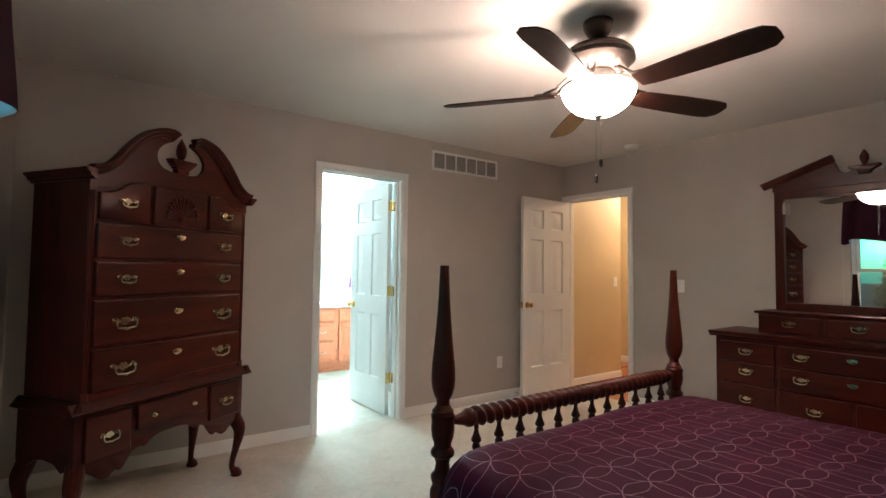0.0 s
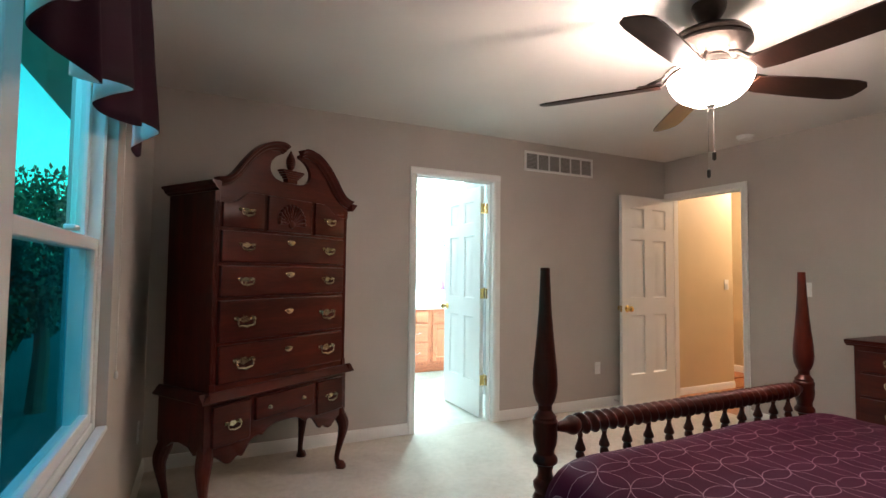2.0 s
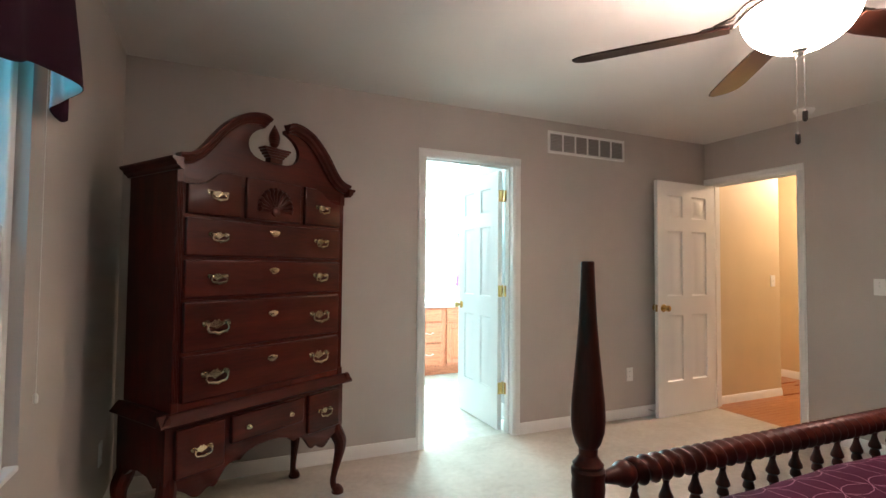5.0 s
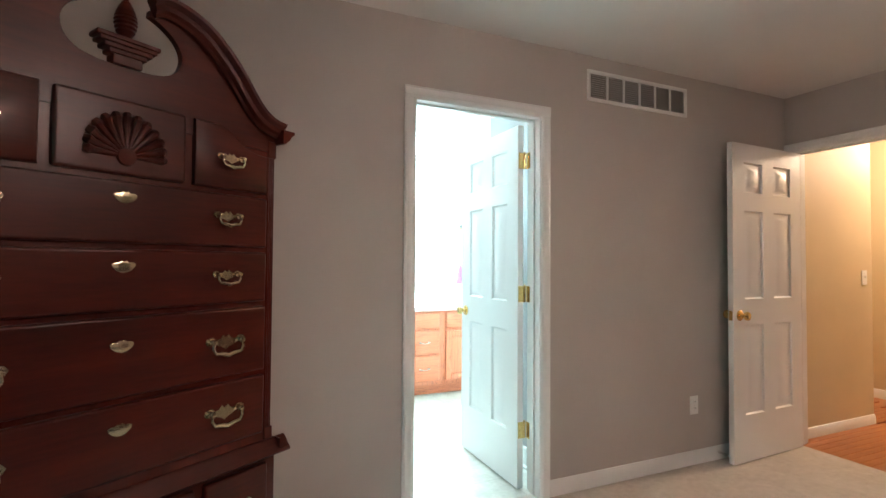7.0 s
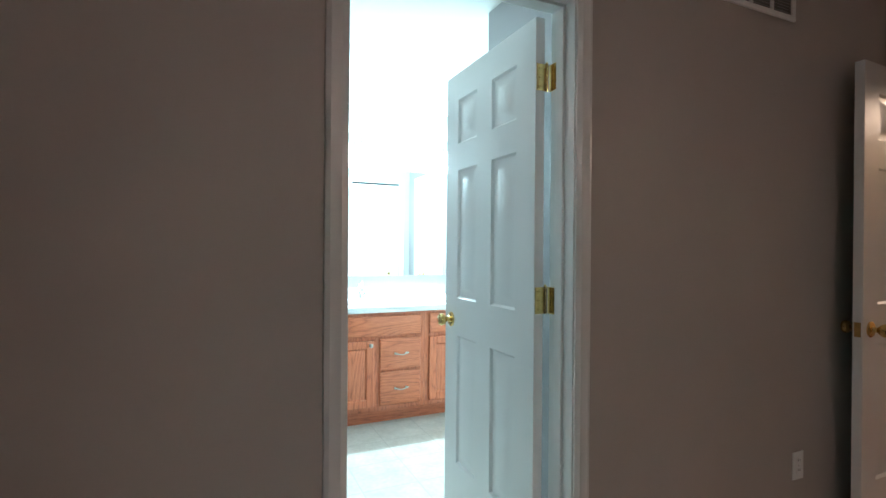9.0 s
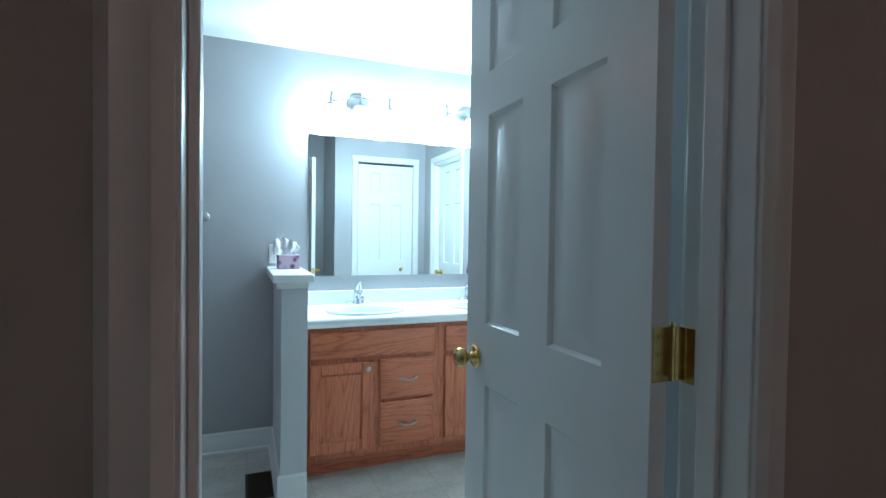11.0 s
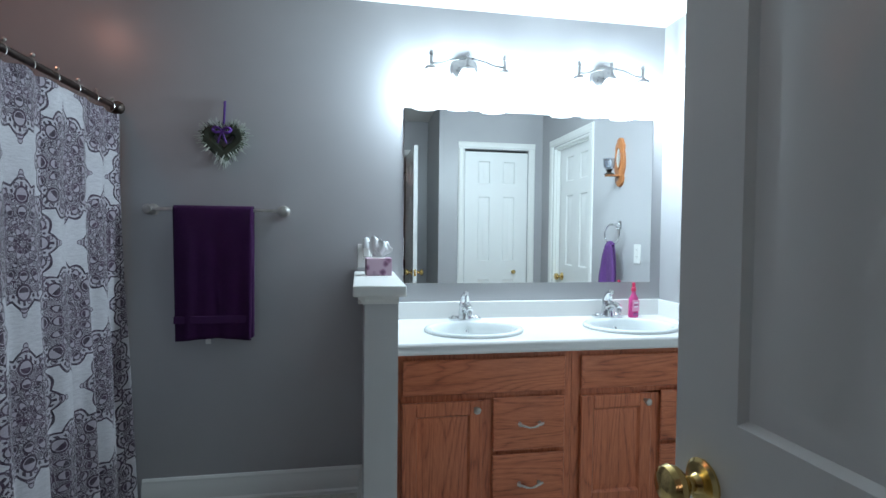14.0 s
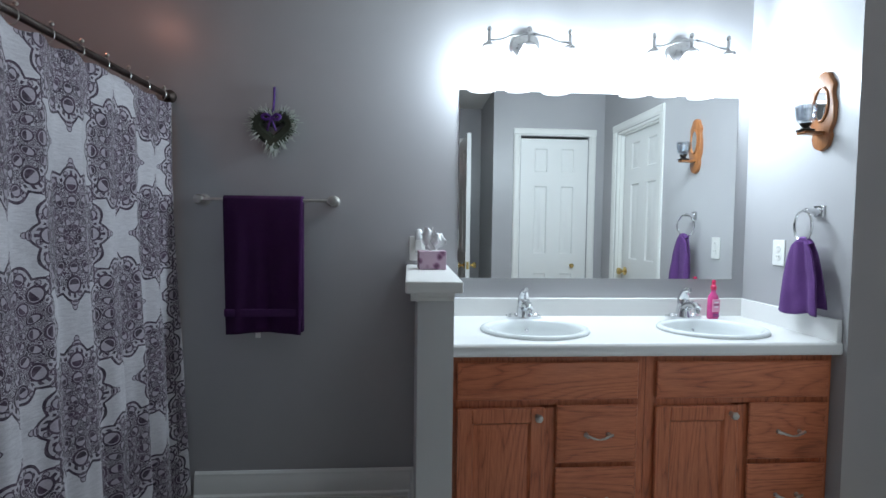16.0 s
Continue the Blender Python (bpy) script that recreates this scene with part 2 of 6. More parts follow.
def tube(bm, path, radius, seg=8, closed=False):
    """A round bar along a path; radius: one number or one for each point."""
    path = [Vector(p) for p in path]
    radii = radius if isinstance(radius, (list, tuple)) else [radius] * len(path)
    rings, side = [], None
    for i, p in enumerate(path):
        a = path[i - 1] if i or closed else p
        b = path[(i + 1) % len(path)] if i + 1 < len(path) or closed else p
        way = (b - a).normalized()
        side = way.orthogonal().normalized() if side is None else (side - way * side.dot(way)).normalized()
        up = way.cross(side)
        rings.append([bm.verts.new(p + radii[i] * (math.cos(2 * math.pi * k / seg) * side + math.sin(2 * math.pi * k / seg) * up)) for k in range(seg)])
    pairs = list(zip(rings, rings[1:])) + ([(rings[-1], rings[0])] if closed else [])
    for a, b in pairs:
        for k in range(seg):
            bm.faces.new((a[k], a[(k + 1) % seg], b[(k + 1) % seg], b[k]))
    if not closed:
        bm.faces.new(rings[0][::-1]), bm.faces.new(rings[-1])
    return bm


def slab(bm, outline, depth, at=None, r=0.0):
    """A flat outline in x and z, pushed back along y by depth."""
    at = at or Matrix()
    front = [bm.verts.new(at @ Vector((x, 0, z))) for x, z in outline]
    back = [bm.verts.new(at @ Vector((x, depth, z))) for x, z in outline]
    faces = [bm.faces.new(front), bm.faces.new(back[::-1])]
    n = len(outline)
    for k in range(n):
        faces.append(bm.faces.new((front[k], back[k], back[(k + 1) % n], front[(k + 1) % n])))
    bmesh.ops.recalc_face_normals(bm, faces=faces)
    if r:
        bmesh.ops.bevel(bm, geom=list(faces[0].edges), offset=r, segments=2, profile=0.5, affect="EDGES")
    return bm


def strip(bm, profile, a, b, out, up=(0, 0, 1)):
    """A moulding from a to b: profile pairs (out, up) swept straight."""
    a, b, out, up = Vector(a), Vector(b), Vector(out), Vector(up)
    ends = [[bm.verts.new(p + out * o + up * u) for o, u in profile] for p in (a, b)]
    n = len(profile)
    faces = [bm.faces.new(ends[0]), bm.faces.new(ends[1][::-1])]
    for k in range(n):
        faces.append(bm.faces.new((ends[0][k], ends[1][k], ends[1][(k + 1) % n], ends[0][(k + 1) % n])))
    bmesh.ops.recalc_face_normals(bm, faces=faces)
    return bm


# ---- the rooms ----
WEST, SOUTH, HIGH = -4.65, -4.5, 2.44
BACK, RIGHT = 2.63, -1.005
D1 = (-2.819, -2.104, 2.04)      # finished opening to the bathroom
D2 = (-0.811, -0.061, 2.04)      # finished opening to the hall

structure("floor", boxed((WEST - 0.15, SOUTH - 0.12, -0.1), (0.03, 0.06, 0.0)), CARPET, "pale beige cut-pile carpet over the bedroom floor", "carpet")
structure("floor_bath", boxed((WEST - 0.15, 0.06, -0.1), (0.0, BACK + 0.12, -0.006)), VINYL, "pale stone-pattern sheet vinyl bathroom floor", "floor")
structure("ceiling", boxed((WEST - 0.15, SOUTH - 0.12, HIGH), (0.0, 0.06, HIGH + 0.1)), CEIL, "plain white painted bedroom ceiling", "ceiling")
structure("ceiling_bath", boxed((WEST - 0.15, 0.12, BHIGH), (0.0, BACK + 0.12, BHIGH + 0.1)), CEIL, "plain white painted bathroom ceiling", "ceiling")
structure("ceiling_hall", boxed((0.0, -3.2, HIGH), (2.3, 2.2, HIGH + 0.1)), CEIL, "plain white hall ceiling", "ceiling")


def two_sided(bm, axis, value):
    """Faces that look past value along an axis take the second material."""
    bm.normal_update()
    for f in bm.faces:
        if f.normal[axis] > 0.9 and abs(f.calc_center_median()[axis] - value) < 1e-3:
            f.material_index = 1


def north_wall():
    bm = bmesh.new()
    a, b, top = D1[0] - 0.018, D1[1] + 0.018, D1[2] + 0.018
    box(bm, (WEST - 0.15, 0, -0.05), (a, 0.12, HIGH))
    box(bm, (b, 0, -0.05), (0.0, 0.12, HIGH))
    box(bm, (a, 0, top), (b, 0.12, HIGH))
    two_sided(bm, 1, 0.12)
    structure("wall_north", bm, [WALL, BATH], "greige painted wall with the bathroom doorway", "wall")


def east_wall():
    bm = bmesh.new()
    a, b, top = D2[0] - 0.018, D2[1] + 0.018, D2[2] + 0.018
    box(bm, (0, SOUTH - 0.12, -0.05), (0.12, a, HIGH))
    box(bm, (0, b, -0.05), (0.12, 0.12, HIGH))
    box(bm, (0, a, top), (0.12, b, HIGH))
    two_sided(bm, 0, 0.12)
    structure("wall_east", bm, [WALL, HALL], "greige painted wall with the hall doorway", "wall")


W1 = (-3.46, -1.42, 0.66, 2.08)  # opening of the twin window


def west_wall():
    bm = bmesh.new()
    y0, y1, z0, z1 = W1
    box(bm, (WEST - 0.15, SOUTH - 0.12, -0.05), (WEST, y0, HIGH))
    box(bm, (WEST - 0.15, y1, -0.05), (WEST, 0.0, HIGH))
    box(bm, (WEST - 0.15, y0, -0.05), (WEST, y1, z0))
    box(bm, (WEST - 0.15, y0, z1), (WEST, y1, HIGH))
    structure("wall_west", bm, WALL, "greige painted wall with a twin window", "wall")


north_wall(), east_wall(), west_wall()
structure("wall_south", boxed((WEST, SOUTH - 0.12, -0.05), (0.0, SOUTH, HIGH)), WALL, "plain greige painted bedroom wall", "wall")
structure("bath_wall_west", boxed((WEST - 0.15, 0.12, -0.05), (WEST, BACK + 0.12, HIGH)), BATH, "plain gray painted bathroom wall", "wall")
structure("bath_wall_back", boxed((WEST, BACK, -0.05), (0.0, BACK + 0.12, HIGH)), BATH, "gray painted bathroom wall behind the vanity", "wall")
structure("bath_wall_tub", boxed((WEST, 1.0, -0.05), (-3.62, 1.1, BHIGH)), BATH, "plain gray wall at the end of the tub", "wall")
structure("wall_hall_north", boxed((0.12, 0.0, -0.05), (1.08, 0.12, HIGH)), HALL, "tan painted hall wall", "wall")
structure("wall_hall_side", boxed((0.96, 0.12, -0.05), (1.08, 2.2, HIGH)), HALL, "tan painted hall wall", "wall")
structure("wall_hall_far", boxed((2.07, -3.2, -0.05), (2.19, 2.2, HIGH)), HALL, "tan painted wall at the far side of the hall", "wall")
structure("wall_hall_end", boxed((1.08, 2.1, -0.05), (2.07, 2.2, HIGH)), HALL, "tan painted hall wall", "wall")
structure("wall_hall_south", boxed((0.12, -3.3, -0.05), (2.19, -3.2, HIGH)), HALL, "tan painted hall wall", "wall")
structure("floor_hall", boxed((0.03, -3.2, -0.1), (2.3, 2.2, -0.012)), OAKFLOOR, "orange oak strip floor in the hall", "floor")


def bath_right():
    """The wall beside the vanity with its recessed door, and the closet front."""
    bm = bmesh.new()
    box(bm, (RIGHT, 1.76, -0.05), (RIGHT + 0.12, BACK, BHIGH))
    box(bm, (RIGHT, 0.12, -0.05), (RIGHT + 0.12, 1.10, BHIGH))
    box(bm, (RIGHT, 1.10, 2.0), (RIGHT + 0.12, 1.76, BHIGH))
    structure("bath_wall_right", bm, BATH, "gray painted bathroom wall beside the vanity", "wall")
    bm = bmesh.new()
    box(bm, (-1.94, 0.12, -0.05), (-1.86, 0.84, BHIGH))
    box(bm, (-1.86, 0.74, -0.05), (-1.71, 0.84, BHIGH))
    box(bm, (-1.14, 0.74, -0.05), (RIGHT, 0.84, BHIGH))
    box(bm, (-1.71, 0.74, 2.01), (-1.14, 0.84, BHIGH))
    structure("bath_wall_closet", bm, BATH, "gray painted closet wall in the bathroom", "wall")


bath_right()

CASING = [(0, 0), (0, 0.057), (0.010, 0.057), (0.016, 0.045), (0.013, 0.030), (0.015, 0.016), (0.010, 0.006), (0.007, 0)]


def casing(name, a, b, top, out, axis, plane, label):
    """Moulded trim round an opening from a to b along an axis, on a wall's face."""
    bm = bmesh.new()
    n = Vector(out)

    def p(s, z):
        return (s, plane, z) if axis == "x" else (plane, s, z)

    d = Vector((1, 0, 0)) if axis == "x" else Vector((0, 1, 0))
    strip(bm, CASING, p(a - 0.005, 0), p(a - 0.005, top + 0.005), n, -d)
    strip(bm, CASING, p(b + 0.005, 0), p(b + 0.005, top + 0.005), n, d)
    strip(bm, CASING, p(a - 0.062, top + 0.005), p(b + 0.062, top + 0.005), n, (0, 0, 1))
    return structure(name, bm, TRIM, label, "door trim")


def jamb(name, axis, a, b, top, w0, w1, stop):
    """The lining of a doorway with its stops."""
    bm = bmesh.new()

    def bx(s0, s1, t0, t1, z0, z1):
        box(bm, (s0, t0, z0) if axis == "x" else (t0, s0, z0), (s1, t1, z1) if axis == "x" else (t1, s1, z1), 0.0025, 2)

    bx(a - 0.018, a, w0, w1, 0, top), bx(b, b + 0.018, w0, w1, 0, top), bx(a - 0.018, b + 0.018, w0, w1, top, top + 0.018)
    s0, s1 = stop
    bx(a, a + 0.011, s0, s1, 0, top), bx(b - 0.011, b, s0, s1, 0, top), bx(a + 0.011, b - 0.011, s0, s1, top - 0.011, top)
    return structure(name, bm, TRIM, "white painted door lining", "door trim")


casing("trim_door_1", D1[0], D1[1], D1[2], (0, -1, 0), "x", 0.0, "white moulded casing round the bathroom doorway")
casing("trim_door_1_bath", D1[0], D1[1], D1[2], (0, 1, 0), "x", 0.12, "white moulded casing round the doorway")
casing("trim_door_2", D2[0], D2[1], D2[2], (-1, 0, 0), "y", 0.0, "white moulded casing round the hall doorway")
casing("trim_door_3", 1.10, 1.76, 2.0, (-1, 0, 0), "y", RIGHT, "white moulded casing round the bathroom side door")
casing("trim_closet", -1.71, -1.14, 2.01, (0, 1, 0), "x", 0.84, "white moulded casing round the closet door")
jamb("jamb_door_1", "x", D1[0], D1[1], D1[2], 0.0, 0.12, (0.045, 0.08))
jamb("jamb_door_2", "y", D2[0], D2[1], D2[2], 0.0, 0.12, (0.045, 0.08))
jamb("jamb_door_3", "y", 1.118, 1.742, 1.982, RIGHT, RIGHT + 0.12, (RIGHT + 0.02, RIGHT + 0.05))

BASE = [(0, 0), (0.013, 0), (0.013, 0.062), (0.009, 0.072), (0.006, 0.083), (0, 0.085)]
BASE_BATH = [(0, -0.006), (0.024, -0.006), (0.024, 0.010), (0.016, 0.018), (0.014, 0.085), (0.010, 0.095), (0.010, 0.108), (0.004, 0.12), (0, 0.12)]


def baseboard(name, runs, profile, label):
    bm = bmesh.new()
    for a, b, out in runs:
        strip(bm, profile, a, b, out)
    return structure(name, bm, TRIM, label, "baseboard")


baseboard("baseboard", [((WEST, 0, 0), (D1[0] - 0.062, 0, 0), (0, -1, 0)), ((D1[1] + 0.062, 0, 0), (0, 0, 0), (0, -1, 0)),
                        ((0, D2[0] - 0.062, 0), (0, SOUTH, 0), (-1, 0, 0)), ((WEST, SOUTH, 0), (WEST, 0, 0), (1, 0, 0)),
                        ((WEST, SOUTH, 0), (0, SOUTH, 0), (0, 1, 0))], BASE, "white painted baseboard along the carpet")
baseboard("baseboard_hall", [((0.12, 0, -0.012), (1.08, 0, -0.012), (0, -1, 0)), ((2.07, -3.2, -0.012), (2.07, 2.1, -0.012), (-1, 0, 0)),
                             ((1.08, 0, -0.012), (1.08, 2.1, -0.012), (1, 0, 0))], BASE, "white painted baseboard in the hall")
baseboard("baseboard_bath", [((-3.60, BACK, 0), (-2.60, BACK, 0), (0, -1, 0)), ((-2.60, 1.965, 0), (-2.60, BACK, 0), (-1, 0, 0)),
                             ((-2.614, 1.965, 0), (-2.479, 1.965, 0), (0, -1, 0)),
                             ((-1.94, 0.14, 0), (-1.94, 0.84, 0), (-1, 0, 0)), ((-1.94, 0.84, 0), (-1.772, 0.84, 0), (0, 1, 0)),
                             ((RIGHT, 1.83, 0), (RIGHT, 2.08, 0), (-1, 0, 0))], BASE_BATH, "white stepped baseboard in the bathroom")


# ---- doors ----
def leaf_mesh(w, h=2.025, t=0.035):
    """A six-panel door leaf: stiles, rails and raised fields on both sides."""
    bm = bmesh.new()
    s, m = 0.118, 0.118
    rows = [(0.30, 0.865), (1.03, 1.595), (1.71, 1.905)]
    z0 = 0.008
    box(bm, (0, 0, z0), (s, t, h)), box(bm, (w - s, 0, z0), (w, t, h))
    xs = [(s, (w - m) / 2), ((w + m) / 2, w - s)]
    last = z0
    for a, b in rows + [(h, h)]:
        box(bm, (s, 0, last), (w - s, t, a))
        if b > a:
            box(bm, (xs[0][1], 0, a), (xs[1][0], t, b))
        last = b
    for a, b in rows:
        for x0, x1 in xs:
            for y, d in ((0, 1), (t, -1)):
                steps = [(0.0, 0.0), (0.008, 0.010), (0.018, 0.0115), (0.050, 0.003)]
                loops = []
                for inset, deep in steps:
                    loops.append([bm.verts.new((x, y + d * deep, z)) for x, z in
                                  ((x0 + inset, a + inset), (x1 - inset, a + inset), (x1 - inset, b - inset), (x0 + inset, b - inset))])
                faces = []
                for p, q in zip(loops, loops[1:]):
                    faces += [bm.faces.new((p[k], p[(k + 1) % 4], q[(k + 1) % 4], q[k])) for k in range(4)]
                faces.append(bm.faces.new(loops[-1]))
                for f in faces:
                    f.normal_update()
                    if f.normal.y * d > 0:
                        f.normal_flip()
    return bm


KNOB = [(0.0, 0.0), (0.032, 0.0), (0.033, 0.004), (0.028, 0.008), (0.014, 0.011), (0.0105, 0.018), (0.011, 0.026), (0.018, 0.032),
        (0.0255, 0.041), (0.0275, 0.050), (0.025, 0.058), (0.017, 0.063), (0.0, 0.065)]


def hinge_mesh(z, gap=0.0):
    """A butt hinge: one leaf on the door's edge, one on the lining, gap apart, and the knuckles between."""
    bm = bmesh.new()
    pin = Matrix.Translation((0, -gap / 2, 0))
    box(bm, (-0.001, -0.0025 - gap / 2, z - 0.045), (0.0005, 0.032, z + 0.045), 0.0006)
    box(bm, (-0.034, -0.004 - gap, z - 0.045), (0.004, -0.0025 - gap, z + 0.045), 0.0006)
    for k in range(5):
        lathe(bm, [(0.006, z - 0.045 + 0.018 * k), (0.0062, z - 0.044 + 0.018 * k), (0.0062, z - 0.0285 + 0.018 * k), (0.006, z - 0.0275 + 0.018 * k)], 10, pin)
    lathe(bm, [(0.002, z + 0.045), (0.0055, z + 0.047), (0.004, z + 0.052), (0.001, z + 0.054)], 10, pin)
    for dz in (-0.03, 0.0, 0.03):
        lathe(bm, [(0.004, 0), (0.0035, 0.0012), (0.001, 0.0016)], 8, Matrix.Translation((-0.0012, 0.018, z + dz)) @ Euler((0, radians(-90), 0)).to_matrix().to_4x4())
    return bm


def panel_door(name, m, w, label, knob=True, hinges=True, h=2.025, gap=0.0):
    door = thing(name, m, label, "door", "", "structure")
    part("leaf", leaf_mesh(w, h), DOOR, door)
    if knob:
        for y, turn in ((0.035, -90), (0.0, 90)):
            part("door_knob", turned(KNOB, 20, Matrix.Translation((w - 0.062, y, 0.93)) @ Euler((radians(turn), 0, 0)).to_matrix().to_4x4(), False), BRASS, door, "polished brass knob")
        part("latch_plate", boxed((w - 0.0005, 0.006, 0.90), (w + 0.0015, 0.029, 0.96), 0.0005), BRASS, door)
    if hinges:
        for z in (0.325, 1.077, 1.826):
            part("hinge", hinge_mesh(z, gap), BRASS, door, "polished brass butt hinge")
    return door


door_1 = panel_door("door_1", pose(-2.126, 0.128, 0, 0, 0, 89.8), 0.706, "white six-panel bathroom door standing open", gap=0.019)
door_2 = panel_door("door_2", pose(-0.006, -0.064, 0, 0, 0, 182.6), 0.745, "white six-panel bedroom door standing open")
door_3 = panel_door("door_3", pose(RIGHT + 0.055, 1.739, -0.005, 0, 0, -90), 0.618, "white six-panel door, closed", True, False, 1.98)


# ---- bedroom: window and what lies outside ----
def window_unit():
    """Two double-hung sashes side by side in one opening."""
    y0, y1, z0, z1 = W1
    win = thing("window_1", pose(WEST, 0, 0), "white vinyl twin double-hung window", "window", "", "structure")
    bm = bmesh.new()
    f = 0.045
    box(bm, (-0.13, y0, z0), (-0.035, y0 + f, z1), 0.004), box(bm, (-0.13, y1 - f, z0), (-0.035, y1, z1), 0.004)
    box(bm, (-0.13, y0 + f, z1 - f), (-0.035, y1 - f, z1), 0.004), box(bm, (-0.13, y0 + f, z0), (-0.035, y1 - f, z0 + f), 0.004)
    mid = (-2.51, -2.41)
    box(bm, (-0.13, mid[0], z0 + f), (-0.03, mid[1], z1 - f), 0.004)
    part("window_frame", bm, TRIM, win)
    bm = bmesh.new()
    box(bm, (-0.033, y0 + 0.001, z0 + 0.001), (0.004, y1 - 0.001, z0 + 0.02), 0.004)
    part("window_sill", bm, TRIM, win)
    rail = 1.345
    for a, b in ((y0 + f, mid[0]), (mid[1], y1 - f)):
        for name, x, lo, hi in (("lower_sash", -0.072, z0 + f, rail + 0.02), ("upper_sash", -0.106, rail - 0.02, z1 - f)):
            bm = bmesh.new()
            w = 0.042
            box(bm, (x, a, lo), (x + 0.03, a + w, hi), 0.003), box(bm, (x, b - w, lo), (x + 0.03, b, hi), 0.003)
            box(bm, (x, a + w, lo), (x + 0.03, b - w, lo + w), 0.003), box(bm, (x, a + w, hi - w), (x + 0.03, b - w, hi), 0.003)
            sash = part(name, bm, TRIM, win)
            pane = part("pane", boxed((x + 0.012, a + w, lo + w), (x + 0.017, b - w, hi - w)), GLASS, sash)
            pane.visible_shadow = False
        net = part("insect_screen", boxed((-0.126, a, z0 + f), (-0.124, b, rail)), SCREEN, win, "dark insect screen")
        net.visible_shadow = False
        part("sash_lock", boxed((-0.045, (a + b) / 2 - 0.03, rail + 0.018), (-0.015, (a + b) / 2 + 0.03, rail + 0.034), 0.004), WHITE, win)
    bm = bmesh.new()
    tube(bm, [(0.012, -1.335, 2.10), (0.012, -1.335, 1.5), (0.013, -1.336, 0.86)], 0.0012, 5)
    lathe(bm, [(0.003, 0.83), (0.007, 0.835), (0.007, 0.855), (0.003, 0.862)], 8, Matrix.Translation((0.013, -1.336, 0)))
    part("blind_cord", bm, WHITE, win, "white pull cord with a plastic tassel")


window_unit()


def curve_through(pts, steps=6):
    """A smooth line through the points (Catmull-Rom)."""
    out = []
    for i in range(len(pts) - 1):
        p = [Vector(pts[max(0, min(len(pts) - 1, j))]) for j in (i - 1, i, i + 1, i + 2)]
        for k in range(steps):
            t = k / steps
            out.append(tuple(0.5 * ((2 * p[1]) + (p[2] - p[0]) * t + (2 * p[0] - 5 * p[1] + 4 * p[2] - p[3]) * t * t + (3 * p[1] - p[0] - 3 * p[2] + p[3]) * t ** 3)))
    return out + [tuple(pts[-1])]


VALANCE = cloth("plum_fabric", (0.022, 0.0026, 0.0115), 0.9, 500, 0.3, 0.2, 0.0)
LINING = cloth("pale_lining", (0.64, 0.57, 0.61), 0.8, 500, 0.2)


def valance():
    """A swagged valance on a rod, its tails falling in cascades."""
    top = thing("window_valance", pose(WEST, 0, 0), "plum fabric window valance with a pale lining, swagged", "valance")
    # the hem's folds: distance off the wall, place along it, height
    folds = [(0.11, -3.66, 1.72), (0.13, -3.45, 1.63), (0.08, -3.25, 1.75), (0.12, -3.02, 1.90), (0.15, -2.88, 1.80), (0.14, -2.76, 1.67), (0.10, -2.77, 1.635), (0.06, -2.725, 1.615),
             (0.08, -2.70, 1.597), (0.10, -2.65, 1.594), (0.136, -2.61, 1.577), (0.085, -2.585, 1.592), (0.125, -2.50, 1.622), (0.142, -2.25, 1.688), (0.09, -2.20, 1.682),
             (0.05, -2.185, 1.660), (0.075, -2.15, 1.642), (0.127, -1.97, 1.670), (0.112, -1.80, 1.728), (0.141, -1.50, 1.773), (0.08, -1.42, 1.752), (0.045, -1.425, 1.720), (0.055, -1.36, 1.700), (0.066, -1.33, 1.712)]
    line = curve_through(folds, 7)
    a, b = folds[0][1], -1.38
    bm = bmesh.new()
    rows = 18
    grid = []
    for i, low in enumerate(line):
        along = i / (len(line) - 1)
        y = 0.35 * (a + (b - a) * along) + 0.65 * min(low[1], b)
        x = 0.082 + 0.010 * math.sin(along * 95)
        col = []
        for j in range(rows + 1):
            g = j / rows
            bend = g ** 0.75
            sag = 0.004 * math.sin(g * 9 + along * 60) * g * (1 - g)
            col.append(bm.verts.new((x + (low[0] - x) * bend + sag, y + (low[1] - y) * bend, 2.365 + (low[2] - 2.365) * g)))
        grid.append(col)
    for p, q in zip(grid, grid[1:]):
        for j in range(rows):
            bm.faces.new((p[j + 1], q[j + 1], q[j], p[j]))
    cloth_part = part("swag", bm, [VALANCE, LINING], top, "", None, 180)
    m = cloth_part.modifiers.new("thick", "SOLIDIFY")
    m.thickness, m.offset, m.material_offset = 0.003, -1, 1
    part("curtain_rod", tube(bmesh.new(), [(0.085, a - 0.01, 2.372), (0.085, b + 0.005, 2.372)], 0.010, 10), BRONZE, top)
    for y in (a - 0.008, b + 0.004):
        part("rod_bracket", boxed((0.0, y - 0.008, 2.362), (0.092, y + 0.008, 2.382), 0.003), BRONZE, top)


valance()

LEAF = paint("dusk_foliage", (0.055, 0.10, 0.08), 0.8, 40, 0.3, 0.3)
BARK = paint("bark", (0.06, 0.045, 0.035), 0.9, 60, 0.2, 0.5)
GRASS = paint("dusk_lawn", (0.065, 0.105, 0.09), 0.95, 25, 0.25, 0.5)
SIDING = paint("soffit_paint", (0.62, 0.62, 0.60), 0.6)
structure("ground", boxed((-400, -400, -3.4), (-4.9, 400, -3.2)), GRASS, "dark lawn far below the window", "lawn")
structure("eave", boxed((-5.32, -6.0, 2.43), (-4.81, 4.0, 2.58)), SIDING, "pale painted soffit above the window", "eave")


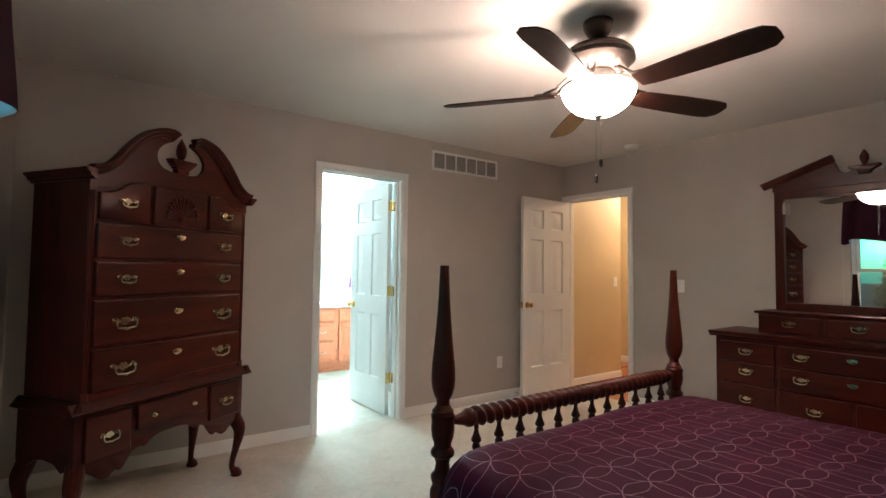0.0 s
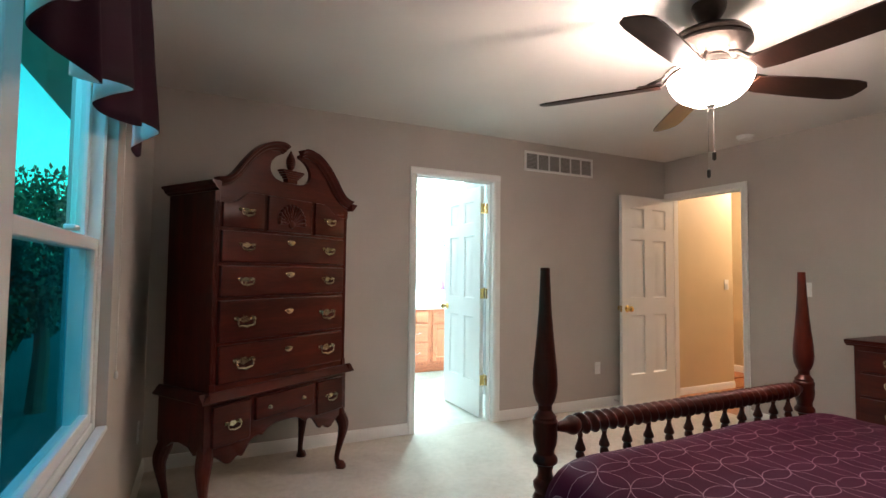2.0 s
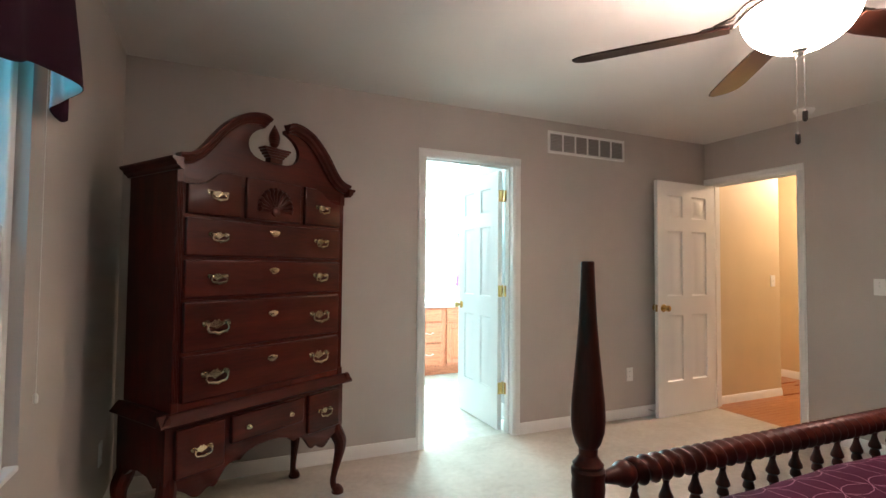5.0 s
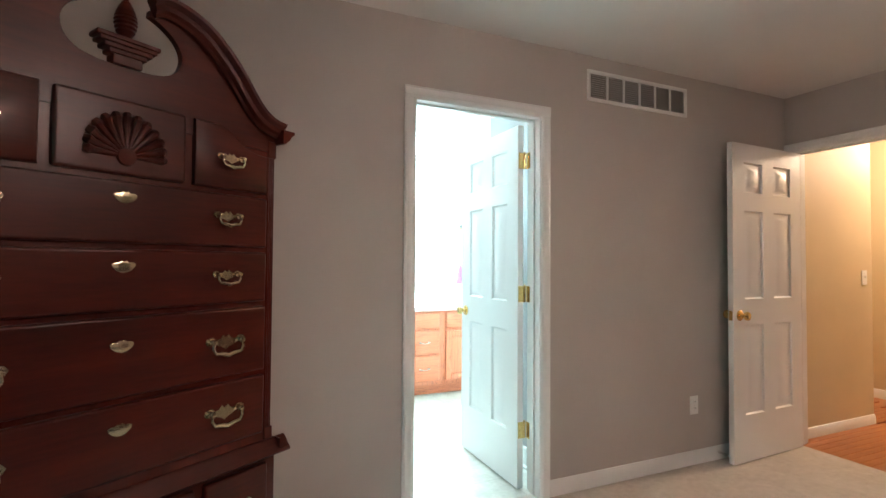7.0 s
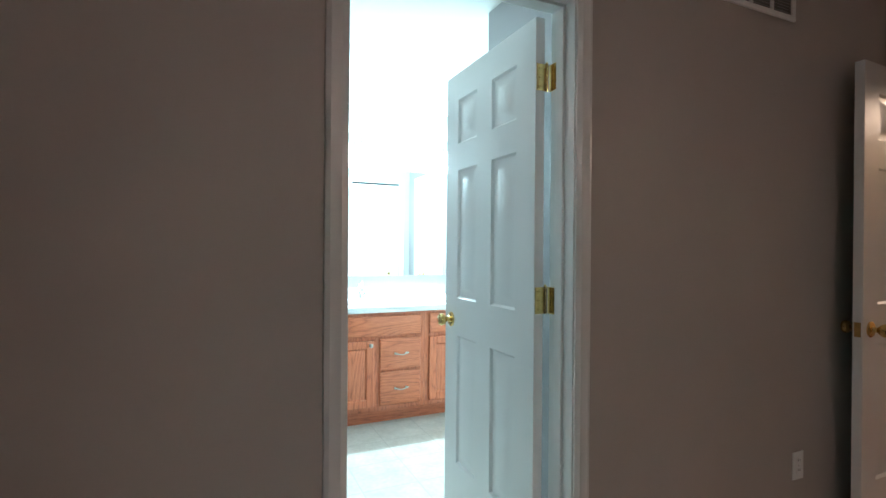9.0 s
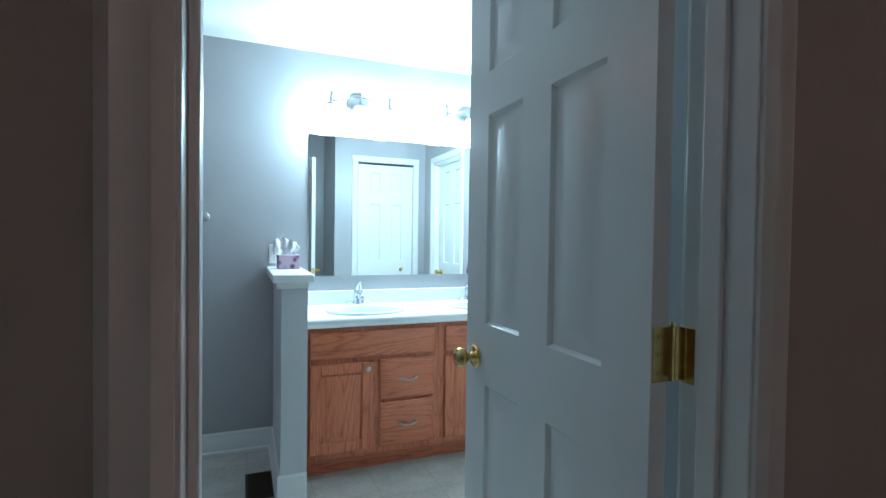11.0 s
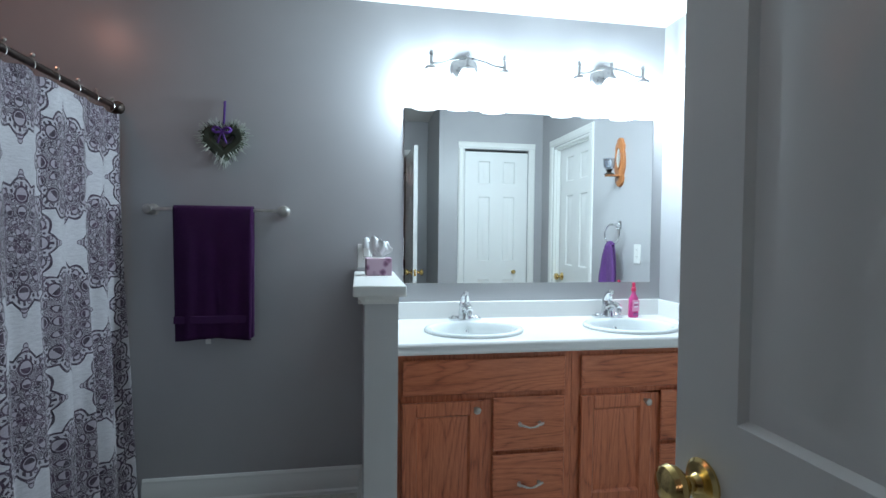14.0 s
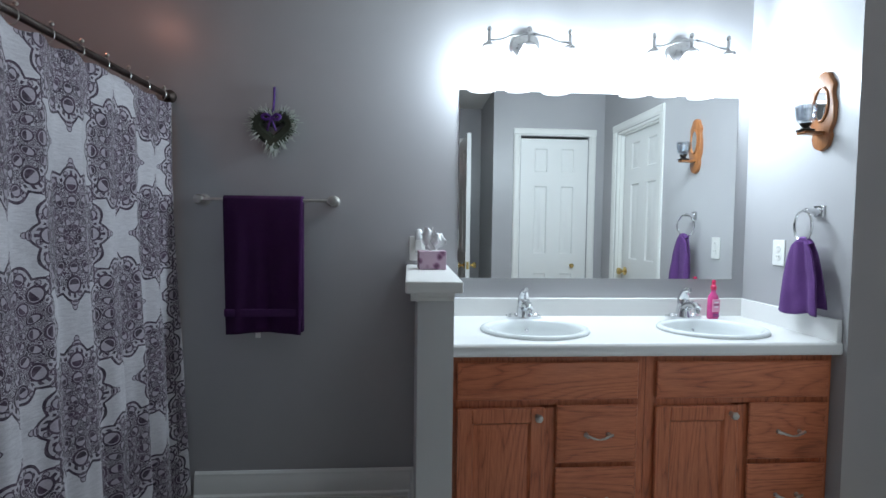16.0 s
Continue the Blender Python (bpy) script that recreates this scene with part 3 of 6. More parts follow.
def tree(x, y, h, seed, wide=0.30):
    rng = random.Random(seed)
    t = thing("tree", pose(x, y, -3.2), "dark leafy deciduous tree outside the window", "tree", "trees outside")
    bm = bmesh.new()
    tube(bm, [(0, 0, 0), (0.1, 0, h * 0.25), (0.0, 0.1, h * 0.5), (0.1, 0, h * 0.8)], [0.28, 0.22, 0.14, 0.04], 8)
    for k in range(7):
        a = rng.uniform(0, 6.28)
        z = h * rng.uniform(0.3, 0.6)
        tube(bm, [(0, 0, z), (0.6 * math.cos(a), 0.6 * math.sin(a), z + 0.7), (1.3 * math.cos(a), 1.3 * math.sin(a), z + 1.2)], [0.1, 0.06, 0.02], 6)
    part("trunk", bm, BARK, t)
    verts, faces = [], []
    for k in range(6500):
        a, u = rng.uniform(0, 6.283), rng.uniform(-1, 1)
        r = rng.uniform(0.45, 1.0) ** 0.6 * (1 + 0.22 * math.sin(5 * a + seed) * math.cos(4 * u))
        c = Vector((math.cos(a) * math.sqrt(1 - u * u) * r * h * wide, math.sin(a) * math.sqrt(1 - u * u) * r * h * wide, h * 0.66 + u * r * h * 0.33))
        turn = Euler((rng.uniform(0, 6.3), rng.uniform(0, 6.3), rng.uniform(0, 6.3))).to_matrix()
        s = rng.uniform(0.06, 0.13)
        n = len(verts)
        for px, pz in ((-1, 0), (0, -0.6), (1, 0), (0, 0.6)):
            verts.append(tuple(c + turn @ Vector((px * s, 0, pz * s))))
        faces.append((n, n + 1, n + 2, n + 3))
    mesh = bpy.data.meshes.new("crown")
    mesh.from_pydata(verts, [], faces)
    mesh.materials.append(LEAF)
    crown = new("crown", mesh)
    crown.parent = t
    return t


for x, y, h, seed in ((-17, 16.5, 7.4, 1), (-14, 27, 7.0, 2), (-22, 9, 6.6, 3), (-24, 1, 5.4, 4), (-22, -8, 5.0, 5), (-12.5, 21, 4.6, 6), (-10.5, 16, 4.2, 7), (-12, 11, 4.2, 8), (-13, 5, 4.0, 9), (-14, -2, 3.9, 10)):
    tree(x, y, h, seed)
tree(-8.9, 15.9, 7.5, 21, 0.19)


# ---- bedroom: small fixtures ----
def plate(name, m, kind, label, category):
    """A wall plate in its own x and z, facing -y: an outlet, a toggle or a rocker."""
    ob = thing(name, m, label, category)
    part("cover", boxed((-0.035, -0.006, -0.057), (0.035, 0.0, 0.057), 0.003, 2), WHITE, ob)
    if kind == "outlet":
        for z in (-0.02, 0.02):
            part("socket", turned([(0.0165, 0), (0.0165, 0.0015), (0.015, 0.002)], 16, Matrix.Translation((0, -0.006, z)) @ Euler((radians(90), 0, 0)).to_matrix().to_4x4()), WHITE, ob)
            bm = bmesh.new()
            for x in (-0.006, 0.006):
                box(bm, (x - 0.001, -0.0085, z - 0.001), (x + 0.001, -0.0078, z + 0.008))
            part("slots", bm, DARK, ob)
    else:
        part("toggle", boxed((-0.005, -0.016, -0.004), (0.005, -0.0055, 0.012), 0.002), WHITE, ob)
    part("screw", turned([(0.003, 0), (0.0025, 0.001)], 8, Matrix.Translation((0, -0.006, 0.0 if kind == "outlet" else 0.03)) @ Euler((radians(90), 0, 0)).to_matrix().to_4x4()), NICKEL, ob)
    return ob


plate("wall_outlet", pose(-0.942, 0, 0.366), "outlet", "white duplex outlet low on the greige wall", "outlet")
plate("wall_outlet", pose(WEST, -0.34, 0.34, 0, 0, 90), "outlet", "white duplex outlet behind the chest", "outlet")
plate("light_switch", pose(0, -1.342, 1.151, 0, 0, -90), "toggle", "white toggle switch beside the hall doorway", "light switch")
plate("light_switch", pose(0.967, 0, 1.154), "toggle", "white toggle switch on the tan hall wall", "light switch")


VENT_GREY = paint("vent_grey", (0.52, 0.50, 0.48), 0.7)


def return_vent():
    v = thing("air_vent", pose(-1.391, 0, 2.268), "white six-bay return air grille high on the wall", "air vent")
    w, h = 0.396, 0.0905
    bm = bmesh.new()
    for a, b in (((-w, -0.012, h - 0.022), (w, 0, h)), ((-w, -0.012, -h), (w, 0, -h + 0.022)), ((-w, -0.012, -h + 0.022), (-w + 0.022, 0, h - 0.022)), ((w - 0.022, -0.012, -h + 0.022), (w, 0, h - 0.022))):
        box(bm, a, b, 0.003)
    part("frame", bm, WHITE, v)
    part("backing", boxed((-w + 0.02, -0.0015, -h + 0.02), (w - 0.02, 0.0, h - 0.02)), paint("vent_dark", (0.20, 0.185, 0.175), 0.8), v)
    for k in range(1, 6):
        x = -w + 0.022 + (2 * w - 0.044) * k / 6
        part("divider", boxed((x - 0.006, -0.011, -h + 0.022), (x + 0.006, -0.0015, h - 0.022), 0.001), WHITE, v)
    for k in range(11):
        z = -h + 0.03 + 0.0121 * k
        bm = boxed((-w + 0.022, -0.0035, -0.0006), (w - 0.022, 0.0035, 0.0006))
        part("slat", bm, VENT_GREY, v, "", pose(0, -0.006, z, 38))


return_vent()


def smoke_alarm():
    d = thing("smoke_alarm", pose(-0.253, -1.023, HIGH), "round white smoke alarm on the ceiling", "smoke alarm")
    part("base", turned([(0.065, 0), (0.066, -0.01), (0.06, -0.014)], 28), WHITE, d)
    part("cover", turned([(0.058, -0.013), (0.058, -0.022), (0.05, -0.032), (0.03, -0.037), (0.001, -0.038)], 28), WHITE, d)
    part("test_button", turned([(0.009, -0.037), (0.009, -0.04), (0.001, -0.041)], 12, Matrix.Translation((0.02, 0, 0))), WHITE, d)


smoke_alarm()


def recessed_light():
    d = thing("recessed_light", pose(-4.0, 1.93, BHIGH), "round recessed downlight in the shower ceiling, lit", "ceiling light")
    part("trim_ring", turned([(0.062, -0.001), (0.064, -0.006), (0.085, -0.008), (0.092, -0.004), (0.093, 0.0)], 28, None, False), WHITE, d)
    part("lens", turned([(0.063, -0.003), (0.03, -0.006), (0.001, -0.007)], 24, None, False), glow("warm_lens", (1.0, 0.50, 0.34), 8.0), d, "glowing warm lens")


recessed_light()


def door_stop():
    d = thing("door_stop", pose(-0.74, -0.013, 0.05, 90), "spring door stop with a white tip on the baseboard", "door stop")
    part("spring", tube(bmesh.new(), [(0.006 * math.cos(k * 0.9), 0.006 * math.sin(k * 0.9), 0.0012 * k) for k in range(60)], 0.0012, 5), NICKEL, d)
    part("tip", turned([(0.004, 0.07), (0.009, 0.072), (0.009, 0.082), (0.005, 0.086)], 10), WHITE, d)


door_stop()


# ---- bedroom: ceiling fan ----
BOWL = glow("frosted_bowl_glass", (1.0, 0.68, 0.60), 84.0)


def ceiling_fan():
    f = thing("ceiling_fan", pose(FAN[0], FAN[1], HIGH), "five-blade dark bronze ceiling fan with a lit frosted bowl", "ceiling fan")
    part("canopy", turned([(0.068, 0.0), (0.070, -0.012), (0.066, -0.035), (0.048, -0.065), (0.024, -0.082), (0.016, -0.09)], 28), BRONZE, f)
    part("downrod", turned([(0.0125, -0.085), (0.0125, -0.125), (0.022, -0.127), (0.022, -0.14)], 14), BRONZE, f)
    part("motor_housing", turned([(0.03, -0.118), (0.09, -0.122), (0.140, -0.137), (0.160, -0.158), (0.164, -0.175), (0.160, -0.181), (0.166, -0.185), (0.166, -0.196), (0.158, -0.202),
                                  (0.135, -0.226), (0.098, -0.245), (0.075, -0.25)], 36), BRONZE, f)
    part("switch_cup", turned([(0.075, -0.248), (0.082, -0.258), (0.080, -0.282), (0.088, -0.290), (0.088, -0.302), (0.060, -0.312), (0.052, -0.316)], 28), NICKEL, f, "lit nickel light-kit fitter")
    bowl = part("bowl", turned([(0.160, -0.322), (0.166, -0.327), (0.164, -0.336), (0.162, -0.343), (0.155, -0.362), (0.139, -0.388), (0.113, -0.412), (0.079, -0.432), (0.042, -0.444), (0.006, -0.448)], 40, None, False), BOWL, f, "lit frosted glass bowl")
    m = bowl.modifiers.new("thick", "SOLIDIFY")
    m.thickness = 0.004
    part("finial", turned([(0.022, -0.446), (0.024, -0.452), (0.014, -0.458), (0.010, -0.468), (0.002, -0.474)], 16), NICKEL, f)
    part("light_stem", turned([(0.008, -0.28), (0.008, -0.45)], 8), NICKEL, f)
    outline = [(0.20, -0.048), (0.26, -0.060), (0.45, -0.070), (0.66, -0.073), (0.715, -0.066), (0.748, -0.036), (0.752, 0.0), (0.748, 0.036), (0.715, 0.066), (0.66, 0.073), (0.45, 0.070), (0.26, 0.060), (0.20, 0.048)]
    for k in range(5):
        spin = Euler((0, 0, radians(-89.5 + 72 * k))).to_matrix().to_4x4()
        bm = bmesh.new()
        tilt = spin @ Matrix.Translation((0, 0, -0.334)) @ Euler((radians(-13), 0, 0)).to_matrix().to_4x4()
        lay = tilt @ Euler((radians(-90), 0, 0)).to_matrix().to_4x4()
        slab(bm, outline, 0.007, lay, 0.002)
        part("blade", bm, BLADE, f, "dark walnut fan blade")
        bm = bmesh.new()
        for s in (-1, 1):
            tube(bm, [spin @ Vector((0.10, s * 0.016, -0.250)), spin @ Vector((0.145, s * 0.03, -0.272)), spin @ Vector((0.19, s * 0.036, -0.314)), tilt @ Vector((0.25, s * 0.034, 0.010))], [0.007, 0.008, 0.007, 0.006], 6)
        slab(bm, [(0.19, -0.03), (0.23, -0.045), (0.285, -0.03), (0.30, 0.0), (0.285, 0.03), (0.23, 0.045), (0.19, 0.03)], 0.004, tilt @ Matrix.Translation((0, 0, 0.012)) @ Euler((radians(-90), 0, 0)).to_matrix().to_4x4())
        part("blade_iron", bm, BRONZE, f)
    for x, y, z, length in ((0.012, -0.006, -0.45, 0.20), (-0.005, 0.008, -0.45, 0.275)):
        part("pull_chain", tube(bmesh.new(), [(x, y, z), (x, y, z - length)], 0.0015, 5), NICKEL, f)
        part("chain_fob", turned([(0.002, 0.0), (0.008, -0.006), (0.008, -0.034), (0.003, -0.04)], 10, Matrix.Translation((x, y, z - length))), BRONZE, f, "small dark wooden chain fob")


ceiling_fan()


def hall_light():
    d = thing("ceiling_light", pose(1.72, -0.40, HIGH), "flush round ceiling light in the hall", "ceiling light")
    part("pan", turned([(0.13, 0), (0.135, -0.01), (0.12, -0.025), (0.05, -0.028)], 28), NICKEL, d)


hall_light()


# ---- bedroom: highboy chest ----
def bail_pull(s=1.0):
    """A brass batwing backplate with a drop bail, facing -y, centred at the origin."""
    bm = bmesh.new()
    half = [(0, 0.013), (0.007, 0.020), (0.013, 0.012), (0.022, 0.009), (0.031, 0.016), (0.043, 0.015), (0.049, 0.007), (0.044, -0.001), (0.035, -0.002), (0.027, 0.002), (0.018, -0.004), (0.009, -0.007), (0, -0.013)]
    outline = [(x * s, z * s) for x, z in half] + [(-x * s, z * s) for x, z in half[-2:0:-1]]
    slab(bm, outline[::-1], 0.002, Matrix.Translation((0, -0.002, 0)))
    for x in (-0.034, 0.034):
        lathe(bm, [(0.007 * s, 0), (0.006 * s, 0.006), (0.004 * s, 0.012), (0.007 * s, 0.016), (0.005 * s, 0.021), (0.001, 0.022)], 10, Matrix.Translation((x * s, -0.002, 0.006 * s)) @ Euler((radians(90), 0, 0)).to_matrix().to_4x4())
    path = [(-0.034, 0.006), (-0.037, -0.008), (-0.030, -0.019), (-0.014, -0.021), (0, -0.025), (0.014, -0.021), (0.030, -0.019), (0.037, -0.008), (0.034, 0.006)]
    tube(bm, [(x * s, -0.017, z * s) for x, z in path], [r * s for r in (0.003, 0.0035, 0.004, 0.0048, 0.006, 0.0048, 0.004, 0.0035, 0.003)], 8)
    return bm


def escutcheon(s=1.0):
    bm = bmesh.new()
    half = [(0, 0.013), (0.006, 0.017), (0.012, 0.011), (0.021, 0.012), (0.029, 0.007), (0.027, -0.001), (0.019, -0.009), (0.009, -0.014), (0, -0.016)]
    outline = [(x * s, z * s) for x, z in half] + [(-x * s, z * s) for x, z in half[-2:0:-1]]
    slab(bm, outline[::-1], 0.003, Matrix.Translation((0, -0.003, 0)), 0.001)
    return bm


PULL = finish(bail_pull(1.0), "drawer_pull", OLDBRASS)
PULL_BIG = finish(bail_pull(1.36), "drawer_pull", OLDBRASS)
KEYPLATE = finish(escutcheon(), "escutcheon", OLDBRASS)


def shared(name, mesh, parent, at):
    ob = new(name, mesh)
    ob.parent = parent
    ob.matrix_basis = at
    return ob


def sweep(bm, line, profile, depth_axis=-1.0):
    """A moulding along a curve in x and z: profile pairs (out towards the front, off the curve)."""
    rings = []
    n = len(line)
    for i in range(n):
        a, b = Vector(line[max(i - 1, 0)]), Vector(line[min(i + 1, n - 1)])
        d = (b - a).normalized()
        nrm = Vector((-d.y, d.x))
        if nrm.y < 0:
            nrm = -nrm
        rings.append([bm.verts.new((line[i][0] + nrm.x * o, depth_axis * f, line[i][1] + nrm.y * o)) for f, o in profile])
    faces = [bm.faces.new(rings[0]), bm.faces.new(rings[-1][::-1])]
    for p, q in zip(rings, rings[1:]):
        for k in range(len(profile)):
            faces.append(bm.faces.new((p[k], q[k], q[(k + 1) % len(profile)], p[(k + 1) % len(profile)])))
    bmesh.ops.recalc_face_normals(bm, faces=faces)
    return bm


CORNICE = [(0.0, 0.0), (0.012, 0.0), (0.016, 0.008), (0.028, 0.014), (0.032, 0.026), (0.046, 0.036), (0.048, 0.046), (0.0, 0.046)]


def cabriole(bm, x, y, dx, dy):
    path = [(0.0, 0.40, 0.036), (0.012, 0.345, 0.040), (0.034, 0.295, 0.038), (0.038, 0.25, 0.031), (0.026, 0.18, 0.023), (0.010, 0.11, 0.0175), (0.004, 0.065, 0.0165), (0.010, 0.04, 0.019), (0.024, 0.024, 0.029), (0.028, 0.010, 0.034), (0.028, 0.0, 0.031)]
    fine = curve_through(path, 4)
    tube(bm, [(x + dx * o, y + dy * o, max(z, 0.0)) for o, z, r in fine], [r for o, z, r in fine], 12)
    return bm


def highboy():
    h = thing("highboy_chest", pose(-3.882, -0.743, 0, 0, 0, 32.5), "dark cherry highboy chest with scrolled pediment and brass pulls", "chest of drawers")
    F = 0.045                                    # front face of the cases
    D = 0.445                                    # back
    part("upper_case", boxed((-0.47, F, 0.655), (0.47, D, 1.675), 0.004), CHERRY_UP, h)
    for s in (-1, 1):                            # reeded pilasters on the front corners
        for k in range(4):
            x = s * (0.447 + 0.0065 * k)
            part("reed", tube(bmesh.new(), [(x, F - 0.001, 0.70), (x, F - 0.001, 1.60)], 0.0035, 6), CHERRY_UP, h)
        for z0, z1 in ((1.60, 1.655), (0.66, 0.70)):
            part("pilaster_block", boxed((s * 0.459 - 0.0155, F - 0.007, z0), (s * 0.459 + 0.0155, F + 0.002, z1), 0.002), CHERRY_UP, h)
    # pediment
    top = curve_through([(0.48, 1.690), (0.44, 1.697), (0.40, 1.715), (0.36, 1.752), (0.315, 1.81), (0.265, 1.866), (0.205, 1.915), (0.145, 1.940), (0.09, 1.947), (0.058, 1.935)], 4)
    hole = curve_through([(0.056, 1.918), (0.088, 1.905), (0.125, 1.878), (0.146, 1.84), (0.140, 1.80), (0.112, 1.772), (0.07, 1.760), (0.03, 1.757)], 4)
    half = [(0.468, 1.62)] + [(x, z) for x, z in top] + [(x, z) for x, z in hole]
    outline = half + [(-x, z) for x, z in half[::-1]]
    part("pediment_board", slab(bmesh.new(), outline[::-1], 0.022, Matrix.Translation((0, F - 0.004, 0))), CHERRY, h)
    for s in (-1, 1):
        line = [(s * x, z) for x, z in top]
        bm = sweep(bmesh.new(), line, [(f - F + 0.004, o - 0.022) for f, o in CORNICE])
        part("scroll_moulding", bm, CHERRY, h)
        bm = strip(bmesh.new(), CORNICE, (s * 0.47, F - 0.048, 1.648), (s * 0.47, D, 1.648), (s, 0, 0))
        part("side_cornice", bm, CHERRY, h)
    part("top_board", boxed((-0.47, F, 1.675), (0.47, D, 1.69)), CHERRY, h)
    for z0, z1, w in ((1.757, 1.782, 0.036), (1.782, 1.794, 0.046), (1.794, 1.806, 0.058), (1.806, 1.817, 0.069), (1.817, 1.829, 0.077)):
        part("plinth_step", boxed((-w, F - 0.006 - 0.3 * w, z0), (w, F + 0.024, z1), 0.003, 2), CHERRY, h)
    cone = [(0.016, 1.828), (0.012, 1.836), (0.019, 1.846)]
    for k in range(9):
        r = 0.026 * math.sin(math.pi * (0.30 + 0.62 * k / 8)) + 0.002
        cone += [(r, 1.852 + 0.0102 * k), (r - 0.0025, 1.859 + 0.0102 * k)]
    part("finial", turned(cone + [(0.001, 1.950)], 18, Matrix.Translation((0, F + 0.004, 0))), CHERRY, h, "turned pine-cone finial")

    def drawer(x0, x1, z0, z1, pulls, key=None, big=False, outline=None, face=F):
        if outline:
            bm = slab(bmesh.new(), outline, 0.020, Matrix.Translation((0, face - 0.016, 0)), 0.007)
        else:
            bm = boxed((x0, face - 0.016, z0), (x1, face + 0.012, z1), 0.008, 3)
        d = part("drawer", bm, CHERRY, h)
        for x, z in pulls:
            shared("drawer_pull", PULL_BIG if big else PULL, d, pose(x, face - 0.016, z))
        if key:
            shared("escutcheon", KEYPLATE, d, pose(key[0], face - 0.016, key[1]))
        return d

    z = 1.565
    lo, mid = 1.474, 1.668
    left = [(-0.432, lo), (-0.184, lo), (-0.184, mid), (-0.262, mid)] + [(-0.300, 1.655), (-0.330, 1.628), (-0.362, 1.608), (-0.400, 1.600), (-0.432, 1.598)]
    drawer(0, 0, 0, 0, [(-0.300, z)], None, False, left[::-1])
    drawer(0, 0, 0, 0, [(0.300, z)], None, False, [(-x, zz) for x, zz in left])
    centre = drawer(-0.158, 0.158, lo, mid, [])
    for k in range(13):                          # carved shell
        a = radians(4 + 172 * k / 12)
        length = 0.098 + 0.016 * math.sin(a)
        path = [(g * length * math.cos(a), F - 0.014 - deep, 1.520 + g * length * math.sin(a)) for g, deep in ((0.2, 0.004), (0.5, 0.003), (0.75, 0.002), (0.9, 0.006), (1.0, 0.003))]
        part("shell_lobe", tube(bmesh.new(), path, [0.004, 0.0075, 0.009, 0.0135, 0.009], 9), CHERRY, centre)
    part("shell_boss", turned([(0.024, 0), (0.022, 0.008), (0.012, 0.013), (0.001, 0.014)], 14, Matrix.Translation((0, F - 0.016, 1.520)) @ Euler((radians(90), 0, 0)).to_matrix().to_4x4()), CHERRY, centre)
    for z0, z1, pz, big in ((1.297, 1.458, 1.385, False), (1.121, 1.281, 1.205, False), (0.897, 1.105, 1.000, True), (0.690, 0.881, 0.788, True)):
        drawer(-0.435, 0.435, z0, z1, [(-0.292, pz), (0.292, pz)], (0.0, pz + 0.03), big)
    # waist and lower case
    bm = bmesh.new()
    prof = [(0.0, 0.0), (0.035, 0.0), (0.040, 0.006), (0.034, 0.014), (0.024, 0.024), (0.018, 0.034), (0.006, 0.046), (0.0, 0.048)]
    strip(bm, prof, (-0.525, F, 0.612), (0.525, F, 0.612), (0, -1, 0))
    for s in (-1, 1):
        strip(bm, prof, (s * 0.485, F - 0.034, 0.612), (s * 0.485, D, 0.612), (s, 0, 0))
    box(bm, (-0.485, F, 0.612), (0.485, D, 0.655))
    part("waist_moulding", bm, CHERRY, h)
    half = curve_through([(0.49, 0.375), (0.455, 0.352), (0.42, 0.335), (0.39, 0.312), (0.365, 0.292), (0.335, 0.290), (0.300, 0.312), (0.270, 0.305), (0.245, 0.335), (0.215, 0.372), (0.18, 0.384), (0.15, 0.378), (0.115, 0.402), (0.06, 0.418), (0.0, 0.420)], 4)
    outline = [(0.49, 0.612)] + half + [(-x, z) for x, z in half[-2::-1]] + [(-0.49, 0.612)]
    part("apron", slab(bmesh.new(), outline, 0.02, Matrix.Translation((0, F, 0)), 0.003), CHERRY, h)
    for s in (-1, 1):
        side = [(F + 0.02, 0.612), (F + 0.02, 0.372), (F + 0.08, 0.352), (F + 0.13, 0.385), (0.25, 0.395), (D - 0.13, 0.385), (D - 0.08, 0.352), (D, 0.372), (D, 0.612)]
        m = Matrix.Translation((s * 0.49, 0, 0)) @ Matrix(((0, -s, 0, 0), (1, 0, 0, 0), (0, 0, 1, 0), (0, 0, 0, 1)))
        part("side_panel", slab(bmesh.new(), side, 0.02, m), CHERRY_UP, h)
    part("back_panel", boxed((-0.47, D - 0.012, 0.40), (0.47, D, 0.612)), CHERRY, h)
    drawer(-0.452, -0.235, 0.388, 0.588, [(-0.343, 0.487)])
    drawer(0.235, 0.452, 0.388, 0.588, [(0.343, 0.487)])
    d = drawer(-0.205, 0.205, 0.465, 0.588, [])
    for x in (-0.12, 0.12):
        part("knob", turned([(0.012, 0), (0.012, 0.003), (0.005, 0.006), (0.005, 0.012), (0.009, 0.017), (0.001, 0.021)], 12, Matrix.Translation((x, F - 0.016, 0.522)) @ Euler((radians(90), 0, 0)).to_matrix().to_4x4()), OLDBRASS, d)
    for x, y, dx, dy in ((-0.455, F + 0.035, -0.75, -0.75), (0.455, F + 0.035, 0.75, -0.75), (-0.455, D - 0.035, -0.75, 0.35), (0.455, D - 0.035, 0.75, 0.35)):
        part("leg", cabriole(bmesh.new(), x, y, dx, dy), CHERRY_UP, h)


highboy()


